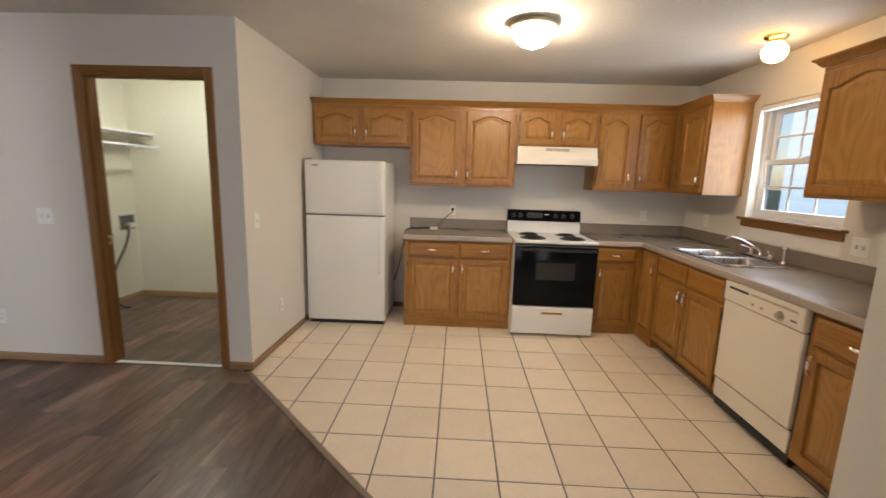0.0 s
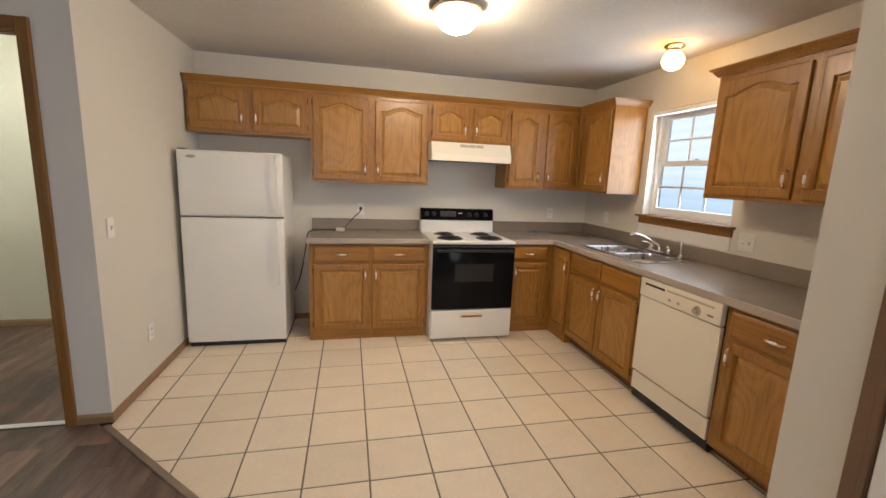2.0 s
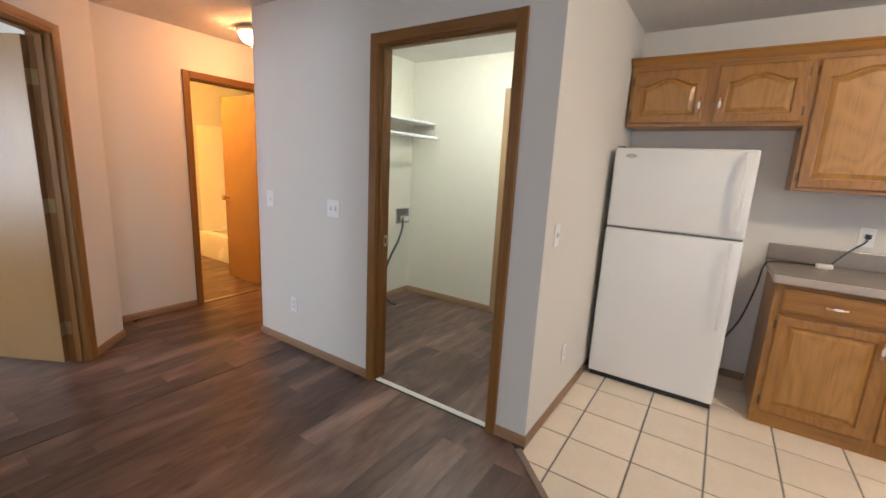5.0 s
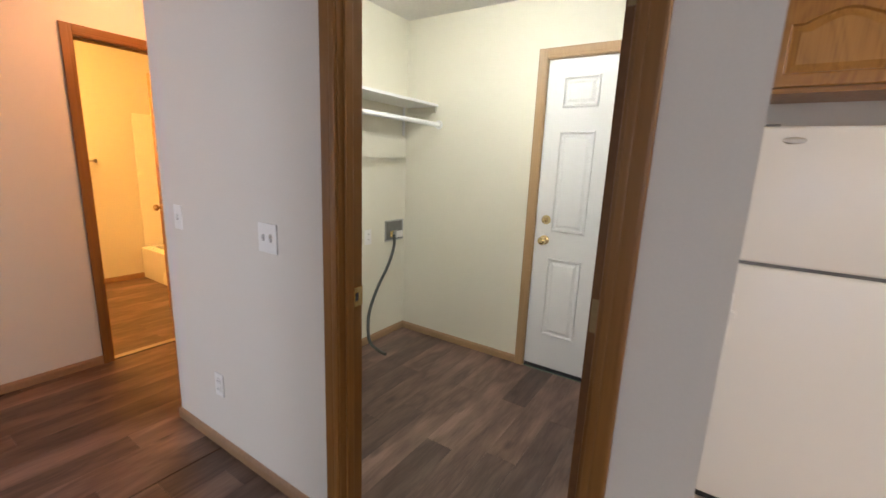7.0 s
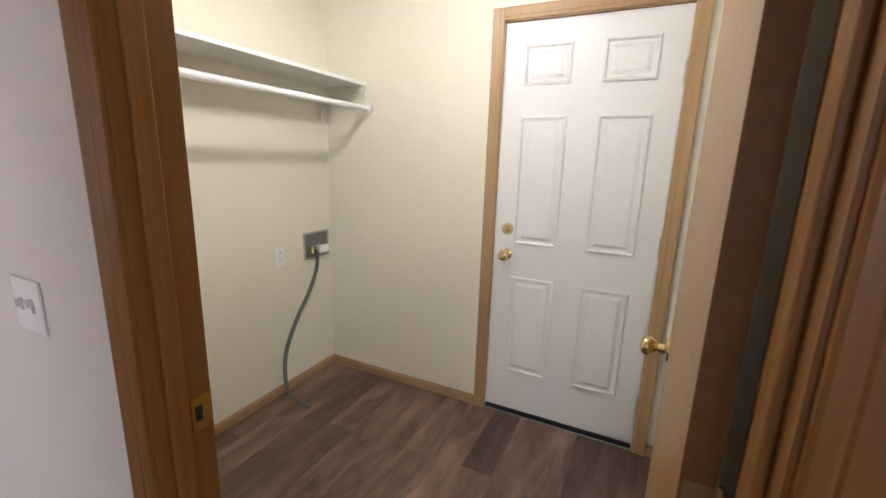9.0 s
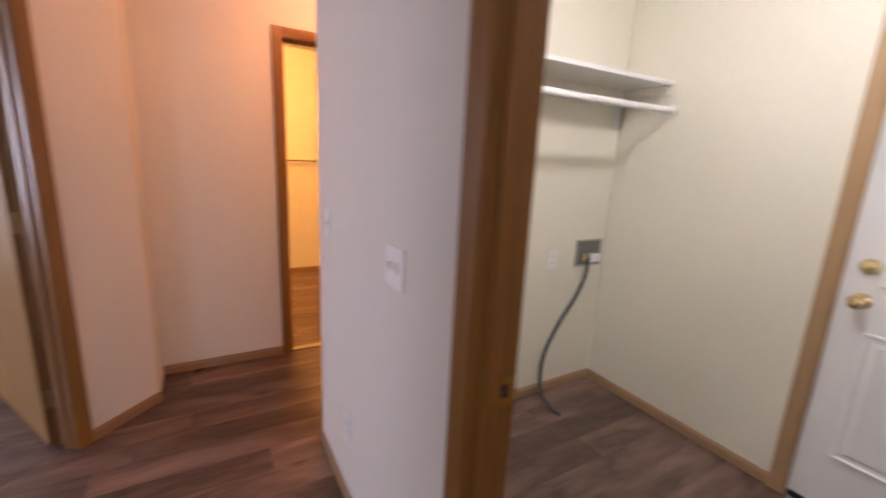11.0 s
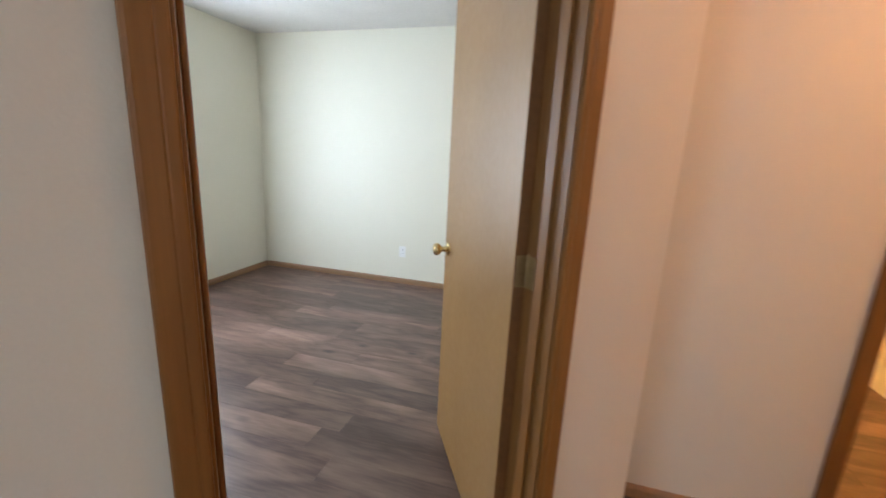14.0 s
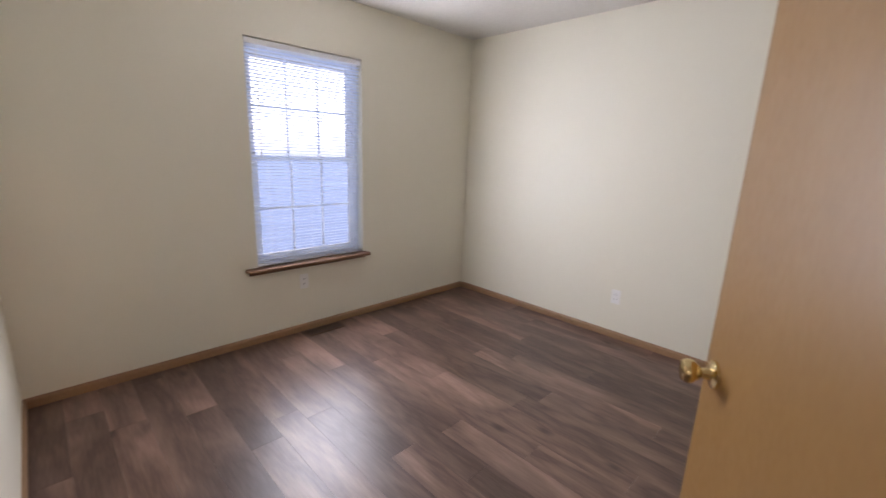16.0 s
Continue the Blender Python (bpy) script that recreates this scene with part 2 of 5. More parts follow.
M_WHITE = mat("white_enamel", (0.80, 0.79, 0.76), rough=0.30, var=0.006, bump=0.02, fine=320, rvar=0.015)
M_WHITEP = mat("white_plastic", (0.82, 0.81, 0.78), rough=0.35, var=0.01, bump=0.0, rvar=0.02)
M_WHITED = mat("white_paint", (0.80, 0.80, 0.79), rough=0.36, var=0.012, bump=0.02, rvar=0.02)
M_VINYL = mat("white_vinyl", (0.83, 0.84, 0.85), rough=0.35, var=0.02, bump=0.0)
M_CREAM = mat("almond_enamel", (0.81, 0.75, 0.64), rough=0.30, var=0.01, bump=0.0, rvar=0.02)
M_BLACK = mat("black_glass", (0.006, 0.006, 0.007), rough=0.10, var=0.1, bump=0.0, spec=0.12)
M_DIAL = mat("smoked_plate", (0.055, 0.054, 0.052), rough=0.35, var=0.1, bump=0.0)
M_DARK = mat("dark_plastic", (0.02, 0.02, 0.022), rough=0.4, var=0.2, bump=0.0)
M_OVENGLASS = mat("oven_window", (0.026, 0.026, 0.027), rough=0.10, var=0.1, bump=0.0)
M_GREY = mat("grey_gasket", (0.16, 0.16, 0.16), rough=0.6, var=0.1)
M_STEEL = mat("steel", (0.42, 0.42, 0.43), rough=0.28, metal=1.0, var=0.06, bump=0.03, stretch=(1, 8, 1))
M_CHROME = mat("chrome", (0.75, 0.75, 0.76), rough=0.10, metal=1.0, var=0.03, bump=0.0)
M_BRASS = mat("brass", (0.78, 0.62, 0.32), rough=0.18, metal=1.0, var=0.06, bump=0.0)
M_COPPER = mat("copper_brass", (0.84, 0.58, 0.40), rough=0.22, metal=1.0, var=0.08, bump=0.0)
M_HINGE = mat("tarnished_brass", (0.34, 0.245, 0.125), rough=0.42, metal=1.0, var=0.15, bump=0.0)
M_CABHINGE = mat("dark_bronze", (0.10, 0.065, 0.035), rough=0.5, metal=0.6, var=0.15, bump=0.0)
M_NICKEL = mat("brushed_nickel", (0.50, 0.45, 0.38), rough=0.35, metal=1.0, var=0.06, bump=0.0)
M_SATIN = mat("satin_nickel_rim", (0.78, 0.68, 0.52), rough=0.5, metal=0.8, var=0.05, bump=0.0)
M_LAM = mat("grey_laminate", (0.255, 0.212, 0.172), rough=0.25, var=0.10, scale=7, fine=160, bump=0.0, rvar=0.03)
M_LAMEDGE = mat("laminate_edge", (0.42, 0.36, 0.31), rough=0.35, var=0.08)
M_HOSE = mat("grey_hose", (0.10, 0.11, 0.10), rough=0.5, var=0.1, bump=0.0)
M_GALV = mat("galvanised", (0.46, 0.46, 0.44), rough=0.42, metal=0.5, var=0.12, scale=12)
# same metal with a recess's shade put into its colour
M_GALV_SHADE = mat("shaded_galvanised", (0.20, 0.20, 0.19), rough=0.5, metal=0.4, var=0.15, scale=12)
M_TUB = mat("tub_acrylic", (0.88, 0.86, 0.80), rough=0.25, var=0.02, bump=0.0)
M_VENT = mat("vent_brown", (0.10, 0.065, 0.045), rough=0.5, var=0.1)
M_LAMP_K = glow("kitchen_diffuser", (1.0, 0.81, 0.56), 76.0)
M_LAMP_G = glow("globe_diffuser", (1.0, 0.56, 0.17), 10.5)
M_LAMP_H = glow("hall_diffuser", (1.0, 0.43, 0.165), 53.0)
M_LAMP_B = glow("bath_diffuser", (1.0, 0.485, 0.10), 170.0)
M_LAMP_L = glow("laundry_diffuser", (0.955, 1.0, 0.89), 122.0)
M_GLASS = glass("pane_glass")

# ---------------------------------------------------------------- mesh helpers
def box(bm, x0, x1, y0, y1, z0, z1, bev=0.0, seg=2):
    v = [bm.verts.new(p) for p in ((x0, y0, z0), (x1, y0, z0), (x1, y1, z0), (x0, y1, z0), (x0, y0, z1), (x1, y0, z1), (x1, y1, z1), (x0, y1, z1))]
    fs = [bm.faces.new([v[i] for i in q]) for q in ((3, 2, 1, 0), (4, 5, 6, 7), (0, 1, 5, 4), (1, 2, 6, 5), (2, 3, 7, 6), (3, 0, 4, 7))]
    if bev > 0:
        bmesh.ops.bevel(bm, geom=list({e for f in fs for e in f.edges}), offset=bev, segments=seg, profile=0.5, affect="EDGES")


def boxes(*specs, bev=0.0):
    bm = bmesh.new()
    for s in specs:
        box(bm, *s, bev=bev)
    return bm


def lathe(bm, profile, seg=28, axis="z", at=(0, 0, 0)):
    """Profile of (radius, height), turned round an axis; ends are closed."""
    rings = []
    for r, h in profile:
        ring = []
        for i in range(seg):
            a = 2 * math.pi * i / seg
            p = {"z": (r * math.cos(a), r * math.sin(a), h), "y": (r * math.cos(a), h, -r * math.sin(a)), "x": (h, r * math.cos(a), r * math.sin(a))}[axis]
            ring.append(bm.verts.new((p[0] + at[0], p[1] + at[1], p[2] + at[2])))
        rings.append(ring)
    for a, b in zip(rings, rings[1:]):
        for i in range(seg):
            bm.faces.new((a[i], a[(i + 1) % seg], b[(i + 1) % seg], b[i]))
    bm.faces.new(rings[0][::-1])
    bm.faces.new(rings[-1])


def tube(bm, pts, r, seg=10):
    """A round bar through points; r is one radius or one for each point."""
    pts = [Vector(p) for p in pts]
    rs = r if isinstance(r, (list, tuple)) else [r] * len(pts)
    prev, side = None, None
    for i, p in enumerate(pts):
        d = (pts[min(i + 1, len(pts) - 1)] - pts[max(i - 1, 0)]).normalized()
        if side is None:
            side = d.orthogonal().normalized()
        side = (side - d * side.dot(d)).normalized()
        up = d.cross(side)
        ring = [bm.verts.new(p + rs[i] * (math.cos(2 * math.pi * k / seg) * side + math.sin(2 * math.pi * k / seg) * up)) for k in range(seg)]
        if prev:
            for k in range(seg):
                bm.faces.new((prev[k], prev[(k + 1) % seg], ring[(k + 1) % seg], ring[k]))
        else:
            bm.faces.new(ring[::-1])
        prev = ring
    bm.faces.new(prev)


def smooth_path(pts, n=8):
    """Catmull-Rom through points."""
    pts = [Vector(p) for p in pts]
    ext = [2 * pts[0] - pts[1]] + pts + [2 * pts[-1] - pts[-2]]
    out = []
    for i in range(1, len(ext) - 2):
        a, b, c, d = ext[i - 1:i + 3]
        for k in range(n):
            t = k / n
            out.append(0.5 * (2 * b + (c - a) * t + (2 * a - 5 * b + 4 * c - d) * t * t + (3 * b - a - 3 * c + d) * t ** 3))
    return out + [pts[-1]]


def mesh(name, bm, material, smooth=False):
    bmesh.ops.recalc_face_normals(bm, faces=bm.faces)
    me = bpy.data.meshes.new(name)
    bm.to_mesh(me)
    bm.free()
    me.materials.append(material)
    if smooth:
        for p in me.polygons:
            p.use_smooth = True
        me.set_sharp_from_angle(angle=radians(40))
    return me


def part(name, bm, material, parent, label="", smooth=False):
    ob = new(name, mesh(name, bm, material, smooth))
    ob.parent = parent
    if label:
        tagged(ob, label)
    return ob


def thing(name, m, label, category, group="", kind=""):
    ob = new(name)
    ob.empty_display_size = 0.1
    ob.matrix_world = m
    return tagged(ob, label, category, group, kind)


def solo(name, bm, material, label, category, kind="", m=None, group="", smooth=False):
    ob = new(name, mesh(name, bm, material, smooth))
    if m is not None:
        ob.matrix_world = m
    return tagged(ob, label, category, group, kind)


CEIL = 2.44


# ---------------------------------------------------------------- walls
def wall(name, p0, p1, t, openings, label, material=None, h=CEIL):
    """A wall from p0 to p1, its seen face on that line, t thick to the left of the way; openings (s0, s1, z0, z1)."""
    p0, p1 = Vector(p0), Vector(p1)
    length = (p1 - p0).length
    a = math.atan2(p1.y - p0.y, p1.x - p0.x)
    bm = bmesh.new()
    s = 0.0
    y0, y1 = (0, t) if t > 0 else (t, 0)
    for s0, s1, z0, z1 in sorted(openings):
        box(bm, s, s0, y0, y1, 0, h)
        if z0 > 0.01:
            box(bm, s0, s1, y0, y1, 0, z0)
        box(bm, s0, s1, y0, y1, z1, h)
        s = s1
    box(bm, s, length, y0, y1, 0, h)
    return solo(name, bm, material or M_WALL, label, "wall", "structure", pose(p0.x, p0.y, 0, 0, 0, math.degrees(a)))


R2 = math.sqrt(2)


def diag(s):
    """A point of the slanting bedroom wall's hall face, s along it."""
    return ((-1.862 - s * R2) / 2, (-1.862 + s * R2) / 2)


KB = 4.67      # kitchen back wall
LB = 4.738     # laundry back wall
LF = 3.01      # laundry front wall
KX = 2.74      # window wall of the kitchen
KL = -1.14     # kitchen side of the laundry partition
wall("wall_kitchen_back", (KL - 0.05, KB), (KX + 0.14, KB), 0.14, [], "painted off-white kitchen wall behind the oak cabinets")
wall("wall_laundry_back", (-3.45, LB), (KL - 0.05, LB), 0.14, [(-2.22 + 3.45, -1.392 + 3.45, 0, 2.084)], "cream laundry wall with a white outside door", M_WALL_L)
wall("wall_kitchen_window", (KX, KB), (KX, 1.4), 0.14, [(KB - 3.735, KB - 2.84, 1.205, 2.09)], "painted kitchen wall with a window over the sink")
# the second opening holds the unseen, added side window
wall("wall_entry", (1.76, 1.605), (1.76, -3.6), 0.115, [(1.605 - 1.343, 1.605 - 0.463, 0, 2.05), (1.605 + 0.25, 1.605 + 1.65, 0.6, 2.1)], "painted beige wall with a brown-cased door")
wall("wall_counter_end", (1.875, 1.605), (KX, 1.605), -0.115, [], "short painted wall at the end of the worktop")
wall("wall_partition", (KL - 0.012, LF + 0.10), (KL, KB), 0.115, [], "painted wall between kitchen and laundry")
wall("wall_laundry_front", (-3.45, LF), (KL - 0.012, LF), 0.10, [(-2.233 + 3.45, -1.365 + 3.45, 0, 2.081)], "painted wall with an oak-cased laundry doorway")
wall("wall_laundry_west", (-3.325, LF + 0.10), (-3.325, LB), 0.125, [], "cream laundry wall under a white shelf", M_WALL_L)
wall("wall_hall_end", (-4.466, LB), (-3.45, LB), 0.115, [], "painted wall closing the hall")
wall("wall_hall_west", (-4.466, 2.288), (-4.466, LB + 0.115), 0.115, [(3.027 - 2.288, 3.726 - 2.288, 0, 2.065)], "painted hall wall with an oak-cased bathroom door")
wall("wall_diagonal", diag(2.996), diag(4.555), 0.115, [(3.372 - 2.996, 4.158 - 2.996, 0, 2.065)], "painted slanting wall with the bedroom doorway")
wall("wall_bedroom_north", (-4.155, 2.288), (-6.81, 2.288), 0.115, [], "painted wall between bedroom and bathroom")
wall("wall_bedroom_west", (-6.695, -1.3), (-6.695, 2.18), 0.115, [], "plain cream bedroom wall", M_WALL_L)
wall("wall_bedroom_window", (-3.20, -1.183), (-6.81, -1.183), 0.15, [(4.585 - 3.20, 5.45 - 3.20, 0.560, 2.056)], "cream bedroom wall with a blind-hung window", M_WALL_L)
wall("wall_bedroom_east", (-3.35, 1.33), (-3.35, -1.183), 0.115, [], "plain cream bedroom wall beside the door", M_WALL_L)
wall("wall_living_west", (-3.05, -3.6), (-3.05, 1.185), 0.115, [], "painted living room wall")
wall("wall_living_south", (1.875, -3.6), (-3.165, -3.6), 0.15, [(1.875 - 0.3, 1.875 + 2.1, 0.6, 2.1)], "painted living room wall with a wide window")
wall("wall_bath_far", (-6.5, 2.288), (-6.5, 4.95), 0.115, [], "painted bathroom wall with a towel bar")
wall("wall_bath_north", (-6.6, 4.86), (-4.466, 4.86), 0.115, [], "painted bathroom wall behind the tub")

solo("ceiling", boxes((-7.0, 3.0, -3.85, 5.1, CEIL, CEIL + 0.12)), M_CEIL, "white textured ceiling with a fine stipple", "ceiling", "structure")
solo("ground", boxes((-400, 400, -400, 400, -0.5, -0.42)), mat("lawn", (0.05, 0.075, 0.03), rough=0.9, var=0.4, scale=0.6, fine=8), "green lawn around the house", "ground", "structure")


# ---------------------------------------------------------------- openings and trim
def casing_bm(x0, x1, z0, z1, y, out, upright, inner):
    """A moulded casing board: thin inner edge, round hump, thick outer edge; out is -1 or 1 along y, inner the side of its thin edge."""
    prof = [(0.0, 0.0), (0.0, 0.008), (0.004, 0.0105), (0.016, 0.012), (0.019, 0.011), (0.022, 0.013), (0.048, 0.0165), (0.054, 0.0160), (0.057, 0.013), (0.057, 0.0)]
    bm = bmesh.new()
    rows = []
    for end in (0, 1):
        row = []
        for a, b in prof:
            if upright:
                x = (x1 - a) if inner > 0 else (x0 + a)
                row.append(bm.verts.new((x, y + out * b, (z0, z1)[end])))
            else:
                row.append(bm.verts.new(((x0, x1)[end], y + out * b, z0 + a)))
        rows.append(row)
    n = len(prof)
    for i in range(n):
        j = (i + 1) % n
        bm.faces.new((rows[0][i], rows[0][j], rows[1][j], rows[1][i]))
    bm.faces.new(rows[0])
    bm.faces.new(rows[1][::-1])
    return bm


def doorway(name, m, w, t, label, h=2.045, both=True, stop=0.06, strike=None, material=None, material_x=None, hinged=False):
    """Jambs, stops and casing round an opening; local x across, y into the wall, z up."""
    mt, mx = material or M_TRIM, material_x or M_TRIM_X
    d = thing(name, m, label, "door frame", kind="structure")
    part("jamb", boxes((-0.018, 0, -0.002, t + 0.002, 0, h)), mt, d)
    part("jamb", boxes((w, w + 0.018, -0.002, t + 0.002, 0, h)), mt, d)
    part("jamb", boxes((-0.018, w + 0.018, -0.002, t + 0.002, h, h + 0.018)), mx, d)
    if stop:
        part("stop", boxes((0, 0.010, stop - 0.034, stop, 0, h), bev=0.003), mt, d)
        part("stop", boxes((w - 0.010, w, stop - 0.034, stop, 0, h), bev=0.003), mt, d)
        part("stop", boxes((0.01, w - 0.01, stop - 0.034, stop, h - 0.010, h), bev=0.003), mx, d)
    for y, out in ((-0.002, -1), (t + 0.002, 1))[: 2 if both else 1]:
        part("casing", casing_bm(-0.062, -0.005, 0.0, h + 0.062, y, out, True, 1), mt, d)
        part("casing", casing_bm(w + 0.005, w + 0.062, 0.0, h + 0.062, y, out, True, -1), mt, d)
        part("casing", casing_bm(-0.005, w + 0.005, h + 0.005, h + 0.062, y, out, False, 0), mx, d)
    if hinged:
        for z in (0.24, 1.045, 1.80):
            bm = boxes((w - 0.0022, w, t - 0.034, t + 0.001, z - 0.044, z + 0.044), bev=0.0006)
            for dz in (-0.030, 0.0, 0.030):
                lathe(bm, [(0.0036, w - 0.0028), (0.0036, w - 0.0018)], 10, "x", (0, t - 0.016 + 0.006 * (1 if dz else -1), z + dz))
            part("hinge_leaf", bm, M_HINGE, d, "tarnished brass hinge leaf with screws")
    if strike is not None:
        x = 0.0 if strike == "left" else w
        k = 1 if strike == "left" else -1
        part("strike_plate", boxes((min(x, x + k * 0.002), max(x, x + k * 0.002), stop + 0.008, t + 0.006, 0.895, 0.965)), M_BRASS, d, "worn brass strike plate")
        part("strike_hole", boxes((min(x + k * 0.0005, x + k * 0.0026), max(x + k * 0.0005, x + k * 0.0026), stop + 0.014, stop + 0.028, 0.915, 0.945)), M_DARK, d)
    return d


def knob_bm(side):
    """A round brass knob with its rose; side is the way it sticks out along y."""
    bm = bmesh.new()
    pr = [(0.032, 0.0), (0.031, 0.006), (0.014, 0.011), (0.011, 0.028), (0.018, 0.036), (0.0265, 0.046), (0.0275, 0.056), (0.022, 0.066), (0.010, 0.070)]
    lathe(bm, [(r, side * h) for r, h in pr], 24, "y")
    return bm


def slab_door(name, m, w, label, h=2.025, hinge=True):
    """A flush door leaf: hinge edge at x 0, seen face y 0, 35 mm thick behind it."""
    d = thing(name, m, label, "door")
    part("leaf", boxes((0.0, w, -0.0345, -0.0005, 0.012, h), bev=0.002), M_DOORWOOD, d)
    part("edge_band", boxes((-0.0015, 0.0, -0.034, -0.001, 0.013, h - 0.001)), M_OAKEDGE, d, "dark hinge edge")
    part("edge_band", boxes((w, w + 0.0015, -0.034, -0.001, 0.013, h - 0.001)), M_DOORWOOD, d)
    for side, y in ((1, 0.0), (-1, -0.035)):
        k = part("door_knob", knob_bm(side), M_BRASS, d, "polished brass knob", True)
        k.location = (w - 0.060, y, 0.935)
    part("latch_plate", boxes((w + 0.001, w + 0.0025, -0.030, -0.005, 0.905, 0.965)), M_BRASS, d)
    if hinge:
        for z in (0.24, 1.045, 1.80):
            bm = bmesh.new()
            lathe(bm, [(0.0055, z - 0.045), (0.0062, z - 0.042), (0.0062, z + 0.042), (0.0055, z + 0.045), (0.003, z + 0.05)], 12, "z", (-0.006, -0.038, 0))
            box(bm, -0.0028, 0.0, -0.034, -0.005, z - 0.044, z + 0.044)
            part("hinge", bm, M_HINGE, d, "tarnished brass hinge", True)
    return d


M_BROWN = mat("brown_casing", (0.20, 0.112, 0.062), rough=0.5, var=0.08, scale=5, fine=70, bump=0.04)
doorway("door_1", pose(-2.215, LF, 0), 0.832, 0.10, "oak casing and jambs of the laundry doorway", h=2.06, stop=0.058, strike="left", hinged=True)
doorway("door_2", pose(-4.466, 3.045, 0, 0, 0, 90), 0.663, 0.115, "oak casing and jambs of the bathroom doorway", stop=0.072, hinged=True)
doorway("door_3", pose(*diag(3.390), 0, 0, 0, 135), 0.750, 0.115, "oak casing and jambs of the bedroom doorway", stop=0.072, strike="left", hinged=True)
doorway("door_4", pose(1.76, 1.325, 0, 0, 0, -90), 0.844, 0.115, "brown casing and jambs of the entry door", both=False, stop=0.075, material=M_BROWN, material_x=M_BROWN)
doorway("door_5", pose(-2.202, LB, 0), 0.792, 0.14, "light oak casing of the laundry's outside door", h=2.066, both=False, stop=0.0, material=M_TRIM_L, material_x=M_TRIM_L)

slab_door("laundry_door", pose(-1.431, 3.123, 0, 0, 0, 87.0), 0.79, "flush birch laundry door standing open with brass knob")
slab_door("bathroom_door", pose(-4.575, 3.718, 0, 0, 0, 180), 0.650, "flush birch bathroom door standing open into the room")
slab_door("bedroom_door", pose(-3.925, 1.8825, 0, 0, 0, 209.2), 0.784, "flush birch bedroom door standing open with brass knob")

# white thresholds
solo("threshold", boxes((-2.213, -1.385, LF + 0.012, LF + 0.048, 0.0, 0.007), bev=0.003), M_WHITEP, "pale metal threshold strip in the laundry doorway", "threshold", "structure")
solo("threshold", boxes((-4.525, -4.480, 3.047, 3.706, 0.0, 0.006), bev=0.0025), M_NICKEL, "metal threshold strip in the bathroom doorway", "threshold", "structure")


def rect_rings(bm, x0, x1, z0, z1, levels, arch=0.0, fill=True, sides=10):
    """Nested outlines (inset, y, share of the arch) joined by quads; with an arch, the top edge of the inner ones is a cathedral curve."""
    rings = []
    for inset, y, k in levels:
        a, b, c, d = x0 + inset, x1 - inset, z0 + inset, z1 - inset
        pts = [(a, c), (b, c)]
        for i in range(sides * 2 + 1):
            u = 1 - i / sides          # 1 at the right, -1 at the left
            z = d
            if arch and k:
                v = abs(u)
                if v > 0.78:
                    drop = 1.0
                elif v > 0.5:
                    q = (v - 0.5) / 0.28
                    drop = 0.55 + 0.45 * (q * q * (3 - 2 * q))
                else:
                    q = v / 0.5
                    drop = 0.55 * (q ** 1.7)
                z = d - arch * k * drop
            pts.append(((a + b) / 2 + u * (b - a) / 2, z))
        rings.append([bm.verts.new((x, y, z)) for x, z in pts])
    n = len(rings[0])
    for p, q in zip(rings, rings[1:]):
        for i in range(n):
            j = (i + 1) % n
            bm.faces.new((p[i], p[j], q[j], q[i]))
    if fill:
        bm.faces.new(rings[-1])
    return rings


def six_panel(name, m, w, h, label, t=0.044):
    """A six-panel door leaf: seen face at y 0, depth behind it."""
    d = thing(name, m, label, "door")
    part("leaf", boxes((0.0, w, 0.0, t, 0.012, h), bev=0.002), M_WHITED, d)
    xs = ((0.098, w / 2 - 0.068), (w / 2 + 0.068, w - 0.098))
    for x0, x1 in xs:
        for z0, z1 in ((0.262, 0.812), (0.990, 1.635), (1.775, 1.960)):
            bm = bmesh.new()
            rect_rings(bm, x0, x1, z0, z1, [(0, 0.0005, 0), (0.003, -0.008, 0), (0.010, -0.010, 0), (0.017, -0.0006, 0), (0.030, -0.0006, 0), (0.046, -0.009, 0)])
            part("panel", bm, M_WHITED, d)
    return d


od = six_panel("outside_door", pose(-2.197, LB + 0.012, 0), 0.782, 2.056, "white six-panel steel door with brass deadbolt, closed")
k = part("door_knob", knob_bm(-1), M_BRASS, od, "polished brass knob", True)
k.location = (0.065, 0, 0.928)
bm = bmesh.new()
lathe(bm, [(0.031, 0.0), (0.030, -0.008), (0.022, -0.016), (0.020, -0.022), (0.008, -0.024)], 24, "y")
box(bm, -0.004, 0.004, -0.036, -0.022, -0.014, 0.014, bev=0.002)
k = part("deadbolt", bm, M_BRASS, od, "round brass deadbolt", True)
k.location = (0.065, 0, 1.065)
for z in (0.25, 1.05, 1.80):
    bm = bmesh.new()
    lathe(bm, [(0.006, z - 0.05), (0.007, z - 0.046), (0.007, z + 0.046), (0.006, z + 0.05)], 12, "z", (0.788, -0.004, 0))
    part("hinge", bm, M_NICKEL, od, smooth=True)
part("sweep", boxes((0.0, 0.782, -0.006, 0.02, 0.003, 0.03)), M_DARK, od, "black rubber door sweep")
part("weather_strip", boxes((0.783, 0.788, 0.0, 0.03, 0.02, 2.054)), M_VINYL, od)
part("weather_strip", boxes((-0.005, -0.001, 0.0, 0.03, 0.02, 2.054)), M_VINYL, od)
part("weather_strip", boxes((-0.005, 0.788, 0.0, 0.03, 2.0565, 2.063)), M_VINYL, od)

